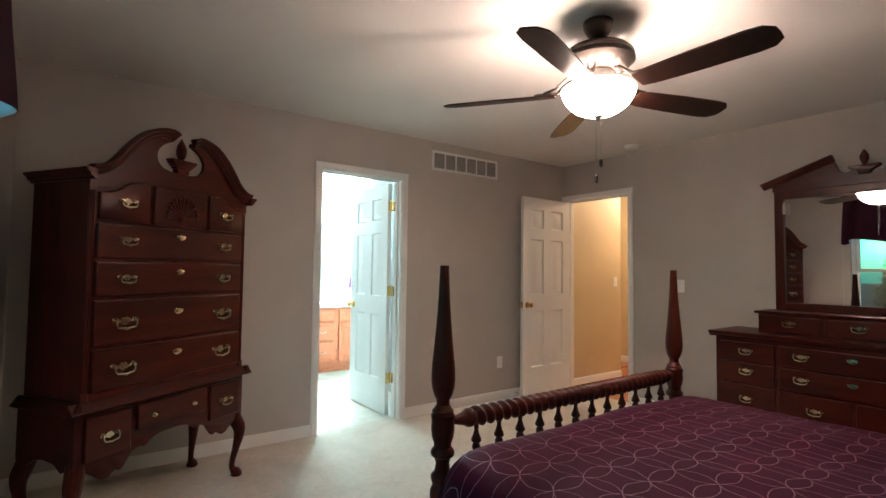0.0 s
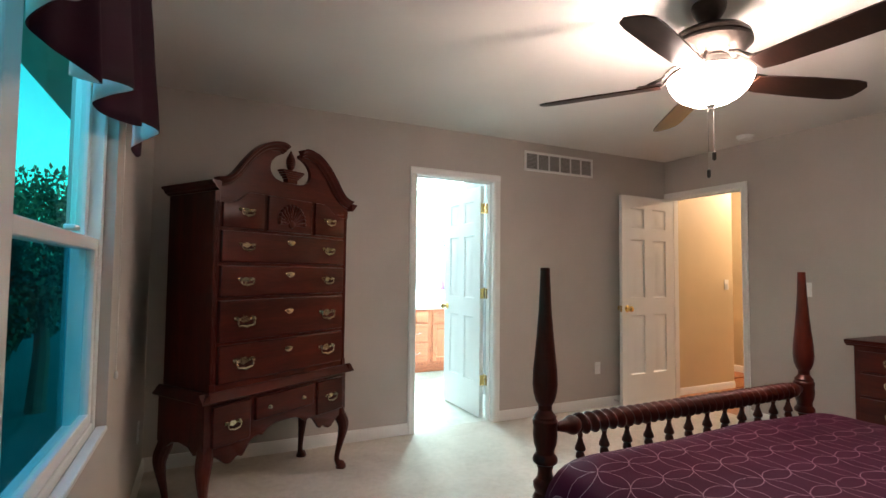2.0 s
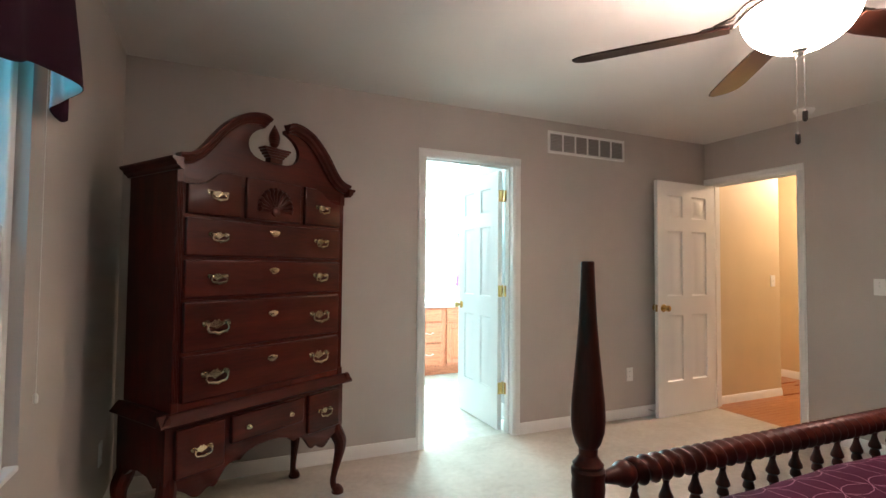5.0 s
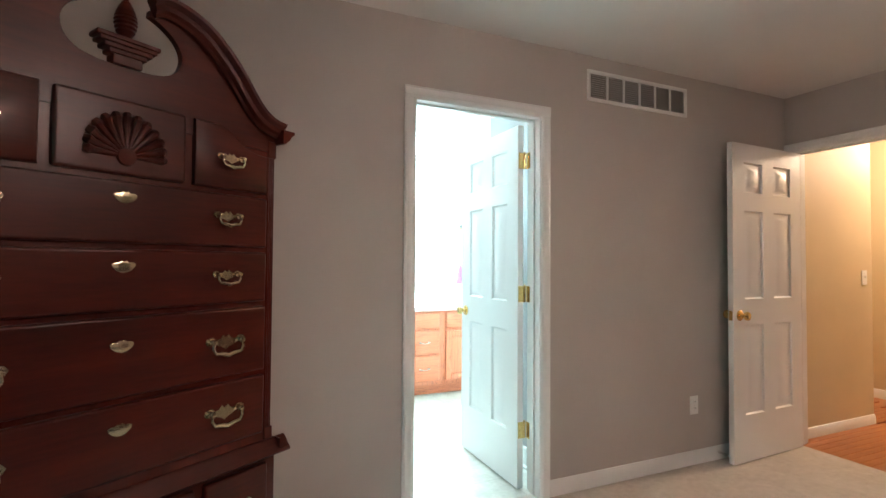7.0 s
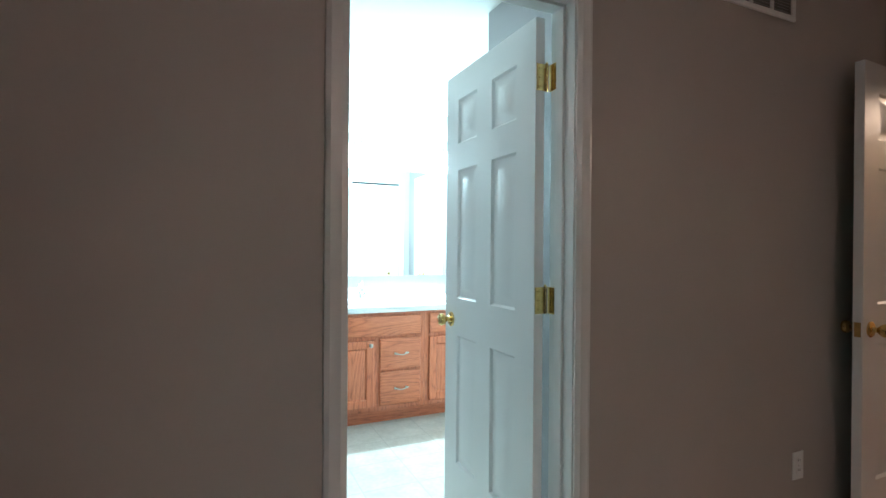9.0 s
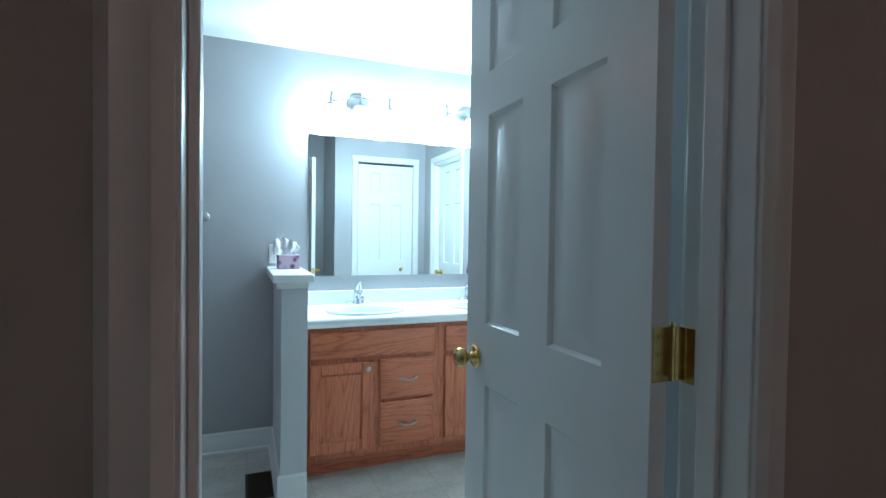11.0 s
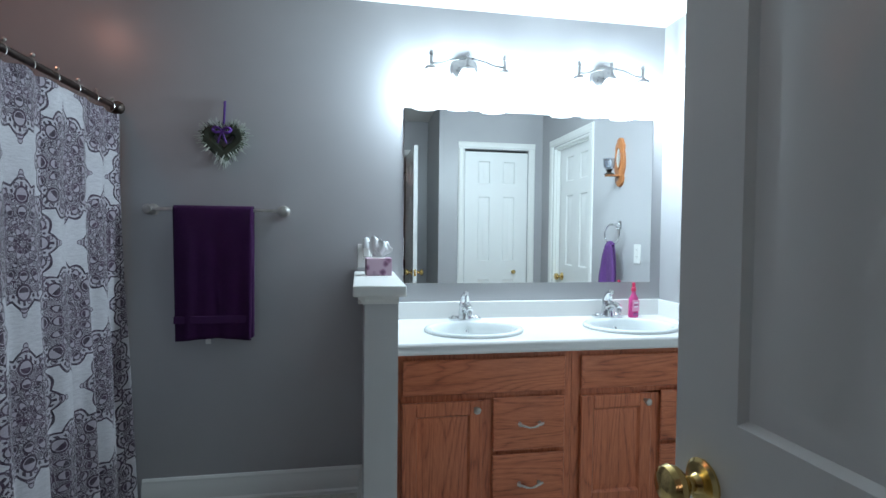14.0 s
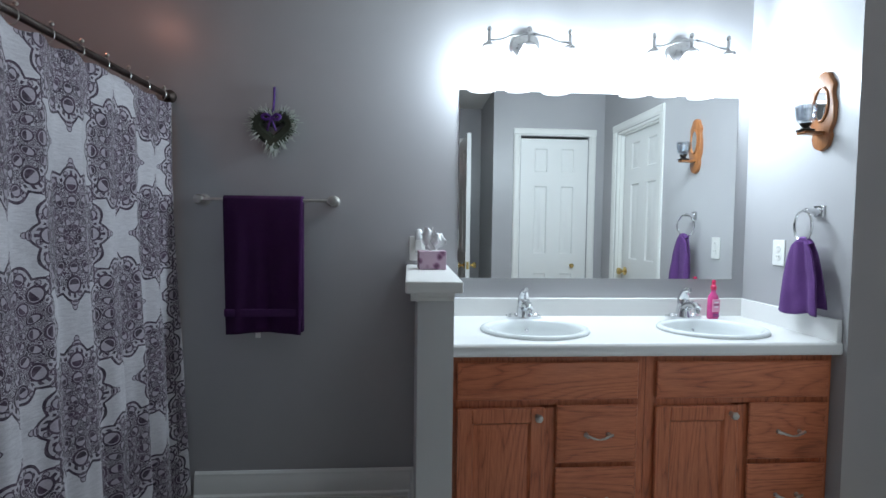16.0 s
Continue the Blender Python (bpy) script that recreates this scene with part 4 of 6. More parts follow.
# ---- bedroom: bed ----
def bed():
    b = thing("bed_frame", pose(-2.458, -2.205, 0), "cherry four-poster bed frame with turned spool footboard", "bed")
    prof = [(0.030, 0.0), (0.034, 0.02), (0.028, 0.10), (0.040, 0.20), (0.046, 0.26), (0.046, 0.48), (0.036, 0.50), (0.044, 0.52), (0.044, 0.532), (0.030, 0.548), (0.026, 0.575), (0.032, 0.595), (0.044, 0.602), (0.046, 0.612),
            (0.043, 0.622), (0.034, 0.632), (0.034, 0.645), (0.042, 0.668), (0.0455, 0.70), (0.043, 0.725), (0.046, 0.735), (0.046, 0.745), (0.040, 0.752), (0.042, 0.760), (0.034, 0.768), (0.025, 0.782), (0.026, 0.80),
            (0.034, 0.812), (0.043, 0.84), (0.0465, 0.872), (0.0445, 0.92), (0.038, 0.98), (0.032, 1.04), (0.0245, 1.13), (0.0205, 1.21), (0.0178, 1.272), (0.0185, 1.276), (0.017, 1.282)]
    for x in (-0.793, 0.770):
        part("foot_post", turned([(r * 0.95, z - 0.004 * z) for r, z in prof], 24, Matrix.Translation((x, 0, 0))), CHERRY_UP, b, "tall tapered turned post")
    # rope-turned rail
    bm = bmesh.new()
    n, seg, L = 420, 18, 0.748
    rings = []
    for i in range(n + 1):
        x = -L + 2 * L * i / n
        e = L - abs(x)
        if e < 0.05:
            r0, amp = 0.013 + 0.012 * e / 0.05, 0.0
        elif e < 0.10:
            r0, amp = 0.025 + 0.010 * math.sin(math.pi * (e - 0.05) / 0.05), 0.0
        else:
            r0, amp = 0.0335, 0.0058
        ring = []
        for k in range(seg):
            a = 2 * math.pi * k / seg
            r = r0 + amp * math.cos(a - 2 * math.pi * x / 0.043)
            ring.append(bm.verts.new((x, r * math.cos(a), 0.712 + r * math.sin(a))))
        rings.append(ring)
    for p, q in zip(rings, rings[1:]):
        for k in range(seg):
            bm.faces.new((p[k], p[(k + 1) % seg], q[(k + 1) % seg], q[k]))
    part("rope_rail", bm, CHERRY, b, "rope-turned round footboard rail", None, 60)
    spin = [(0.008, 0.690), (0.010, 0.682), (0.013, 0.672), (0.010, 0.662), (0.015, 0.645), (0.024, 0.628), (0.025, 0.62), (0.015, 0.612), (0.020, 0.602), (0.021, 0.592), (0.012, 0.584), (0.012, 0.57), (0.02, 0.555), (0.018, 0.535), (0.010, 0.51)]
    for k in range(12):
        x = -0.635 + 1.27 * k / 11
        part("spindle", turned([(r * 0.8, z) for r, z in spin], 14, Matrix.Translation((x, 0, 0))), CHERRY_UP, b)
    part("lower_rail", boxed((-0.76, -0.014, 0.38), (0.76, 0.014, 0.52), 0.004), CHERRY, b)
    for x in (-0.775, 0.775):
        part("side_rail", boxed((x - 0.013, -2.05, 0.26), (x + 0.013, -0.03, 0.40), 0.004), CHERRY, b)
    for x in (-0.793, 0.793):
        part("head_post", turned([(r * 0.78, z) for r, z in prof[:24]] + [(0.024, 0.80), (0.001, 0.81)], 20, Matrix.Translation((x, -2.08, 0))), CHERRY_UP, b)
    part("headboard", boxed((-0.76, -2.095, 0.30), (0.76, -2.065, 0.78), 0.006), CHERRY, b)
    part("slat_base", boxed((-0.76, -2.05, 0.27), (0.76, -0.035, 0.30)), CHERRY, b)
    m = thing("mattress", pose(-2.458, -2.205, 0.30), "thick white mattress on the bed frame", "mattress")
    part("ticking", boxed((-0.755, -2.05, 0.0), (0.755, -0.05, 0.28), 0.05, 3), cloth("ticking", (0.7, 0.7, 0.68)), m)


bed()


def spread_material():
    """Plum cloth, stitched with interlaced rings in a pale thread."""
    n = Nodes("plum_bedspread")
    v = n.coords()
    x, y, _ = n.split(v)
    wob = n.math("MULTIPLY_ADD", n.noise(v, 13, 2), 0.02, -0.01)
    x, y = n.math("ADD", x, wob), n.math("ADD", y, wob)
    a, R = 0.135, 0.0955
    best = None
    for ox in (0.0, 1.0):
        for oy in (0.0, 1.0):
            dx = n.math("SUBTRACT", n.math("FRACT", n.math("DIVIDE", x, a)), ox)
            dy = n.math("SUBTRACT", n.math("FRACT", n.math("DIVIDE", y, a)), oy)
            d = n.math("SQRT", n.math("ADD", n.math("MULTIPLY", dx, dx), n.math("MULTIPLY", dy, dy)))
            d = n.math("ABSOLUTE", n.math("SUBTRACT", n.math("MULTIPLY", d, a), R))
            best = d if best is None else n.math("MINIMUM", best, d)
    line = n.math("LESS_THAN", best, 0.0011)
    f, g = n.noise(v, 600, 2), n.noise(v, 6, 3)
    base = n.ramp(n.math("ADD", n.math("MULTIPLY", f, 0.5), n.math("MULTIPLY", g, 0.5)), (0.3, (0.028, 0.003, 0.013)), (0.7, (0.054, 0.0075, 0.026)))
    n.bump(n.math("ADD", n.math("MULTIPLY", f, 0.3), line), 0.5, 0.002)
    return n.done(n.mix(n.math("MULTIPLY", line, 0.8), base, (0.30, 0.20, 0.235)), 0.8, Specular_IOR_Level=0.12)


def bedspread():
    ob = thing("bedspread", pose(-2.458, -2.205, 0), "plum bedspread stitched with pale interlaced rings, spread smooth", "bedspread")
    bm = bmesh.new()
    nx, ny = 90, 110
    X, Y0, Y1 = 0.86, -2.04, -0.045
    grid = []
    for i in range(nx + 1):
        row = []
        u = -1 + 2 * i / nx
        for j in range(ny + 1):
            v = j / ny
            s = u * 1.42
            over = max(0.0, abs(s) - 0.72)
            x = math.copysign(min(abs(s), 0.72) + 0.16 * (1 - math.exp(-over / 0.10)), s)
            z = 0.630 - (over ** 1.35) * 0.95
            y = Y0 + (Y1 - Y0) * v
            end = max(0.0, (v - 0.93) / 0.07)
            z -= 0.025 * end ** 3
            x *= 1 - 0.035 * end * end
            z += 0.010 * noise.noise((x * 2.3, y * 2.3, 0)) + 0.003 * noise.noise((x * 9, y * 9, 4))
            z += 0.012 * math.cos(x * 1.8)
            if over > 0:
                x += math.copysign(0.012 * math.sin(y * 11) * min(1, over * 3), s)
            row.append(bm.verts.new((x, y, max(z, 0.08))))
        grid.append(row)
    for p, q in zip(grid, grid[1:]):
        for j in range(ny):
            bm.faces.new((p[j], q[j], q[j + 1], p[j + 1]))
    c = part("cover", bm, spread_material(), ob, "", None, 180)
    m = c.modifiers.new("thick", "SOLIDIFY")
    m.thickness, m.offset = 0.012, -1


bedspread()


# ---- bedroom: dresser and its mirror ----
def dresser():
    """Faces -x; local x runs along the wall (to -y in the room), -y is the front."""
    d = thing("dresser", pose(0, -2.67, 0, 0, 0, -90), "wide dark cherry dresser with brass pulls against the wall", "dresser")
    F, W = -0.465, 0.815
    bm = boxed((-W, F, 0.10), (W, -0.02, 0.805), 0.004)
    part("body", bm, CHERRY, d)
    bm = bmesh.new()
    prof = [(0, 0), (0.016, 0.0), (0.020, 0.010), (0.032, 0.016), (0.034, 0.022), (0.040, 0.026), (0.040, 0.038), (0.036, 0.042), (0, 0.042)]
    strip(bm, prof, (-W - 0.036, F, 0.803), (W + 0.036, F, 0.803), (0, -1, 0))
    for s in (-1, 1):
        strip(bm, prof, (s * W, F, 0.803), (s * W, -0.02, 0.803), (s, 0, 0))
    box(bm, (-W, F, 0.803), (W, -0.02, 0.845))
    part("top", bm, CHERRY, d)
    bm = bmesh.new()
    base = [(0, 0), (0.026, 0), (0.026, 0.075), (0.018, 0.09), (0.008, 0.10), (0, 0.10)]
    strip(bm, base, (-W - 0.024, F, 0.0), (W + 0.024, F, 0.0), (0, -1, 0))
    for s in (-1, 1):
        strip(bm, base, (s * W, F, 0.0), (s * W, -0.02, 0.0), (s, 0, 0))
    box(bm, (-W, F, 0.0), (W, -0.02, 0.10))
    part("plinth", bm, CHERRY, d)

    def drawer(x0, x1, z0, z1, pulls, keys=()):
        o = part("drawer", boxed((x0, F - 0.012, z0), (x1, F + 0.004, z1), 0.005, 2), CHERRY, d)
        for x, z in pulls:
            shared("drawer_pull", PULL, o, pose(x, F - 0.012, z))
        for x, z in keys:
            shared("escutcheon", KEYPLATE, o, pose(x, F - 0.012, z))

    for s in (-1, 1):
        a, b = sorted((s * 0.785, s * 0.425))
        m = (a + b) / 2
        drawer(a, b, 0.640, 0.775, [(m, 0.715)]), drawer(a, b, 0.490, 0.630, [(m, 0.575)]), drawer(a, b, 0.17, 0.475, [(m, 0.38)])
    for z0, z1 in ((0.645, 0.775), (0.490, 0.630)):
        drawer(-0.400, 0.400, z0, z1, [(-0.27, (z0 + z1) / 2 + 0.008), (0.27, (z0 + z1) / 2 + 0.008)], [(0.0, (z0 + z1) / 2 + 0.02)])
    drawer(-0.400, -0.012, 0.17, 0.475, [(-0.2, 0.38)]), drawer(0.012, 0.400, 0.17, 0.475, [(0.2, 0.38)])


dresser()


def dresser_mirror():
    d = thing("dresser_mirror", pose(0, -2.67, 0.845, 0, 0, -90), "cherry framed dresser mirror with small drawers and a broken pediment", "mirror")
    part("deck", boxed((-0.585, -0.31, 0.0), (0.585, -0.02, 0.135), 0.003), CHERRY, d)
    bm = bmesh.new()
    prof = [(0, 0), (0.010, 0.002), (0.020, 0.010), (0.020, 0.020), (0, 0.022)]
    strip(bm, prof, (-0.605, -0.31, 0.133), (0.605, -0.31, 0.133), (0, -1, 0))
    for s in (-1, 1):
        strip(bm, prof, (s * 0.585, -0.31, 0.133), (s * 0.585, -0.02, 0.133), (s, 0, 0))
    box(bm, (-0.585, -0.31, 0.135), (0.585, -0.02, 0.155))
    part("deck_top", bm, CHERRY, d)
    for a, b in ((-0.565, -0.205), (-0.185, 0.185), (0.205, 0.565)):
        o = part("drawer", boxed((a, -0.320, 0.018), (b, -0.306, 0.122), 0.004, 2), CHERRY, d)
        shared("drawer_pull", PULL, o, pose((a + b) / 2, -0.320, 0.074))
    y0, y1 = -0.135, -0.09
    bm = bmesh.new()
    for s in (-1, 1):
        a, b = sorted((s * 0.535, s * 0.475))
        box(bm, (a, y0, 0.155), (b, y1, 1.035), 0.006, 2)
    box(bm, (-0.475, y0, 0.155), (0.475, y1, 0.212), 0.006, 2), box(bm, (-0.475, y0, 0.975), (0.475, y1, 1.035), 0.006, 2)
    part("frame", bm, CHERRY_UP, d)
    part("mirror_glass", boxed((-0.478, -0.112, 0.208), (0.478, -0.106, 0.98)), MIRROR, d, "silvered mirror glass")
    part("backboard", boxed((-0.53, -0.088, 0.16), (0.53, -0.08, 1.03)), CHERRY, d)
    half = [(0.545, 1.035), (0.545, 1.075), (0.165, 1.205)] + curve_through([(0.155, 1.185), (0.135, 1.14), (0.100, 1.118), (0.066, 1.128), (0.045, 1.105), (0.03, 1.095)], 4)
    outline = half + [(-x, z) for x, z in half[::-1]]
    part("pediment", slab(bmesh.new(), outline[::-1], 0.03, Matrix.Translation((0, y0 + 0.006, 0))), CHERRY, d)
    for s in (-1, 1):
        bm = sweep(bmesh.new(), [(s * 0.605, 1.072), (s * 0.545, 1.092), (s * 0.35, 1.158), (s * 0.160, 1.224)], [(f - y0 - 0.006, o - 0.02) for f, o in CORNICE])
        part("pediment_moulding", bm, CHERRY, d)
    part("finial_plinth", slab(bmesh.new(), [(-0.03, 1.095), (0.03, 1.095), (0.04, 1.12), (0.085, 1.145), (0.085, 1.158), (-0.085, 1.158), (-0.085, 1.145), (-0.04, 1.12)], 0.05, Matrix.Translation((0, y0 - 0.01, 0)), 0.003), CHERRY, d)
    part("finial", turned([(0.014, 1.157), (0.011, 1.166), (0.018, 1.178), (0.026, 1.20), (0.025, 1.222), (0.014, 1.245), (0.004, 1.262), (0.001, 1.264)], 16, Matrix.Translation((0, y0 + 0.012, 0))), CHERRY, d)
    part("tassel", turned([(0.002, 0.0), (0.010, -0.02), (0.012, -0.06), (0.011, -0.09), (0.002, -0.092)], 10, Matrix.Translation((-0.462, y0 - 0.014, 0.955))), cloth("cream_tassel", (0.65, 0.6, 0.5)), d, "small cream tassel hung on the frame")


dresser_mirror()


# ---- bathroom: vanity ----
def framed_door(w, h, t=0.019):
    """An oak cabinet door: frame, bevelled sticking and a raised field, facing -y, from its lower left corner."""
    bm = bmesh.new()
    f = 0.055
    box(bm, (0, 0, 0), (f, t, h), 0.003), box(bm, (w - f, 0, 0), (w, t, h), 0.003)
    box(bm, (f, 0, 0), (w - f, t, f), 0.003), box(bm, (f, 0, h - f), (w - f, t, h), 0.003)
    loops = []
    for inset, y in ((0.0, 0.002), (0.006, 0.011), (0.010, 0.012), (0.034, 0.006)):
        a, b = f + inset, f + inset
        loops.append([bm.verts.new((x, y, z)) for x, z in ((a, b), (w - a, b), (w - a, h - b), (a, h - b))])
    for p, q in zip(loops, loops[1:]):
        for k in range(4):
            bm.faces.new((p[k], p[(k + 1) % 4], q[(k + 1) % 4], q[k]))
    bm.faces.new(loops[-1])
    return bm


def slab_front(w, h, t=0.019):
    """A drawer front with a wide bevelled edge, facing -y."""
    bm = bmesh.new()
    loops = []
    for inset, y in ((0.007, t), (0.0, 0.011), (0.0, 0.008), (0.004, 0.004), (0.013, 0.001), (0.016, 0.0)):
        loops.append([bm.verts.new((x, y, z)) for x, z in ((inset, inset), (w - inset, inset), (w - inset, h - inset), (inset, h - inset))])
    for p, q in zip(loops, loops[1:]):
        for k in range(4):
            bm.faces.new((p[k], p[(k + 1) % 4], q[(k + 1) % 4], q[k]))
    bm.faces.new(loops[-1]), bm.faces.new(loops[0][::-1])
    return bm


def bow_pull():
    bm = bmesh.new()
    for x in (-0.042, 0.042):
        lathe(bm, [(0.009, 0), (0.008, 0.004), (0.005, 0.012), (0.007, 0.018), (0.001, 0.022)], 10, Matrix.Translation((x, 0, 0)) @ Euler((radians(90), 0, 0)).to_matrix().to_4x4())
    pts = curve_through([(-0.054, -0.014, 0.003), (-0.042, -0.018, 0.002), (-0.018, -0.026, -0.005), (0, -0.028, -0.007), (0.018, -0.026, -0.005), (0.042, -0.018, 0.002), (0.054, -0.014, 0.003)], 3)
    tube(bm, pts, [0.003 + 0.0025 * abs(math.sin(1.57 * abs(p[0]) / 0.05)) for p in pts], 8)
    return bm


BOWPULL = finish(bow_pull(), "bow_pull", NICKEL)
CABKNOB = finish(turned([(0.009, 0), (0.007, 0.004), (0.006, 0.012), (0.012, 0.018), (0.0155, 0.024), (0.013, 0.030), (0.001, 0.033)], 16, Euler((radians(90), 0, 0)).to_matrix().to_4x4()), "knob", NICKEL)
VX0, VX1, VF = -2.477, RIGHT, 2.106


def vanity():
    """Two oak base units side by side under one counter."""
    units = ((VX0 + 0.001, -1.745, (-2.452, -2.127), (-2.085, -1.778)), (-1.744, VX1 - 0.002, (-1.708, -1.389), (-1.343, -1.032)))
    for a, b, door, stack in units:
        u = thing("vanity_cabinet", pose(0, 0, -0.006), "medium oak vanity base cabinet with one door and two drawers", "cabinet", "vanity cabinets")
        bm = bmesh.new()
        box(bm, (a, VF + 0.018, 0.105), (b, BACK - 0.002, 0.675))
        part("carcass", bm, OAK_UP, u)
        part("toe_kick", boxed((a, VF + 0.075, 0.0), (b, BACK - 0.01, 0.105)), OAK, u)
        bm = bmesh.new()
        s0, s1 = door[1], stack[0]
        for x0, x1, z0, z1 in ((a, door[0] + 0.012, 0.105, 0.796), (stack[1] - 0.012, b, 0.105, 0.796), (s0 - 0.012, s1 + 0.012, 0.15, 0.61)):
            box(bm, (x0, VF, z0), (x1, VF + 0.018, z1), 0.001)
        for z0, z1 in ((0.105, 0.15), (0.60, 0.645), (0.76, 0.796)):
            box(bm, (door[0] + 0.012, VF, z0), (stack[1] - 0.012, VF + 0.018, z1), 0.001)
        box(bm, (s1 + 0.012, VF, 0.37), (stack[1] - 0.012, VF + 0.018, 0.395), 0.001)
        part("face_frame", bm, OAK_UP, u)
        w = stack[1] - door[0]
        part("false_front", slab_front(w, 0.140), OAK, u, "", pose(door[0], VF - 0.0240, 0.634))
        d = part("door", framed_door(door[1] - door[0], 0.465), OAK_UP, u, "", pose(door[0], VF - 0.0240, 0.140))
        shared("knob", CABKNOB, d, pose(door[1] - door[0] - 0.030, 0, 0.436))
        for z0, z1 in ((0.396, 0.613), (0.140, 0.378)):
            d = part("drawer_front", slab_front(stack[1] - stack[0], z1 - z0), OAK, u, "", pose(stack[0], VF - 0.0240, z0))
            shared("bow_pull", BOWPULL, d, pose((stack[1] - stack[0]) / 2, 0, (z1 - z0) / 2))


vanity()
SINKS = ((-2.120, 2.292), (-1.372, 2.292))
CT = 0.842
COUNTER = paint("white_counter", (0.86, 0.86, 0.85), 0.25, 200, 0.02, 0.02)


def countertop():
    """One moulded counter with two openings for the basins, and its splashes."""
    c = thing("countertop", pose(0, 0, 0), "white laminate double vanity countertop with backsplash", "countertop")
    bm = bmesh.new()
    y0, y1 = 2.060, BACK - 0.022
    rx, ry, n = 0.195, 0.160, 48
    cuts = [VX0 + 0.001, -2.37, -1.87, -1.62, -1.125, VX1 - 0.024]
    zb = CT

    def quad(xa, xb, ya, yb):
        bm.faces.new([bm.verts.new(p) for p in ((xa, ya, zb), (xb, ya, zb), (xb, yb, zb), (xa, yb, zb))])

    for k in (0, 2, 4):
        quad(cuts[k], cuts[k + 1], y0 + 0.012, y1)
    for k, (cx, cy) in zip((1, 3), SINKS):
        xa, xb, ya, yb = cuts[k], cuts[k + 1], y0 + 0.012, y1
        inner, outer = [], []
        for i in range(n):
            a = 2 * math.pi * i / n + math.pi / n
            dx, dy = math.cos(a), math.sin(a)
            inner.append(bm.verts.new((cx + rx * dx, cy + ry * dy, zb)))
            t = min(((xb - cx) / dx if dx > 0 else (xa - cx) / dx) if abs(dx) > 1e-6 else 9, ((yb - cy) / dy if dy > 0 else (ya - cy) / dy) if abs(dy) > 1e-6 else 9)
            outer.append(bm.verts.new((cx + t * dx, cy + t * dy, zb)))
        for i in range(n):
            j = (i + 1) % n
            bm.faces.new((inner[i], outer[i], outer[j], inner[j]))
        for sx, sy in ((xa, ya), (xb, ya), (xb, yb), (xa, yb)):
            near = sorted(outer, key=lambda v: (v.co.x - sx) ** 2 + (v.co.y - sy) ** 2)
            v1 = [v for v in near if abs(v.co.x - sx) < 1e-5][0]
            v2 = [v for v in near if abs(v.co.y - sy) < 1e-5][0]
            bm.faces.new((bm.verts.new((sx, sy, zb)), v1, v2))
    for f in bm.faces:
        f.normal_update()
        if f.normal.z < 0:
            f.normal_flip()
    edge = [(0.012, zb), (0.006, zb - 0.002), (0.001, zb - 0.008), (0.0, zb - 0.016), (0.0, zb - 0.040), (0.004, zb - 0.047), (0.04, zb - 0.047)]
    prev = None
    for o, z in edge:
        cur = [bm.verts.new((x, y0 + o, z)) for x in (VX0 + 0.001, VX1 - 0.002)]
        if prev:
            bm.faces.new((prev[0], cur[0], cur[1], prev[1]))
        prev = cur
    side = [bm.verts.new(p) for p in ((VX0 + 0.001, y0 + 0.012, zb), (VX0 + 0.001, y0, zb - 0.016), (VX0 + 0.001, y0, zb - 0.047), (VX0 + 0.001, y1, zb - 0.047), (VX0 + 0.001, y1, zb))]
    bm.faces.new(side)
    bmesh.ops.remove_doubles(bm, verts=bm.verts, dist=0.0004)
    part("top", bm, COUNTER, c)
    part("backsplash", boxed((VX0 + 0.001, BACK - 0.022, CT - 0.04), (VX1 - 0.002, BACK - 0.001, CT + 0.085), 0.005, 2), COUNTER, c)
    part("side_splash", boxed((VX1 - 0.023, y0 + 0.004, CT - 0.04), (VX1 - 0.002, BACK - 0.023, CT + 0.085), 0.005, 2), COUNTER, c)


countertop()


def basin(cx, cy):
    s = thing("sink", pose(cx, cy, CT), "white oval drop-in bathroom sink", "sink", "bathroom sinks")
    bm = turned([(1.10, 0.001), (1.105, 0.006), (1.08, 0.013), (1.03, 0.016), (0.97, 0.013), (0.93, 0.004), (0.90, -0.020), (0.84, -0.065), (0.70, -0.105), (0.45, -0.125), (0.12, -0.132)], 48, None, False)
    for v in bm.verts:
        v.co.x *= 0.200
        v.co.y *= 0.165
    bm.normal_update()
    part("bowl", bm, PORCELAIN, s, "", None, 60)
    part("drain", turned([(0.03, -0.131), (0.028, -0.127), (0.02, -0.126), (0.001, -0.1265)], 18), CHROME, s)
    part("overflow", turned([(0.008, 0), (0.006, 0.002), (0.001, 0.0022)], 12, Matrix.Translation((0, 0.135, -0.03)) @ Euler((radians(70), 0, 0)).to_matrix().to_4x4()), CHROME, s)


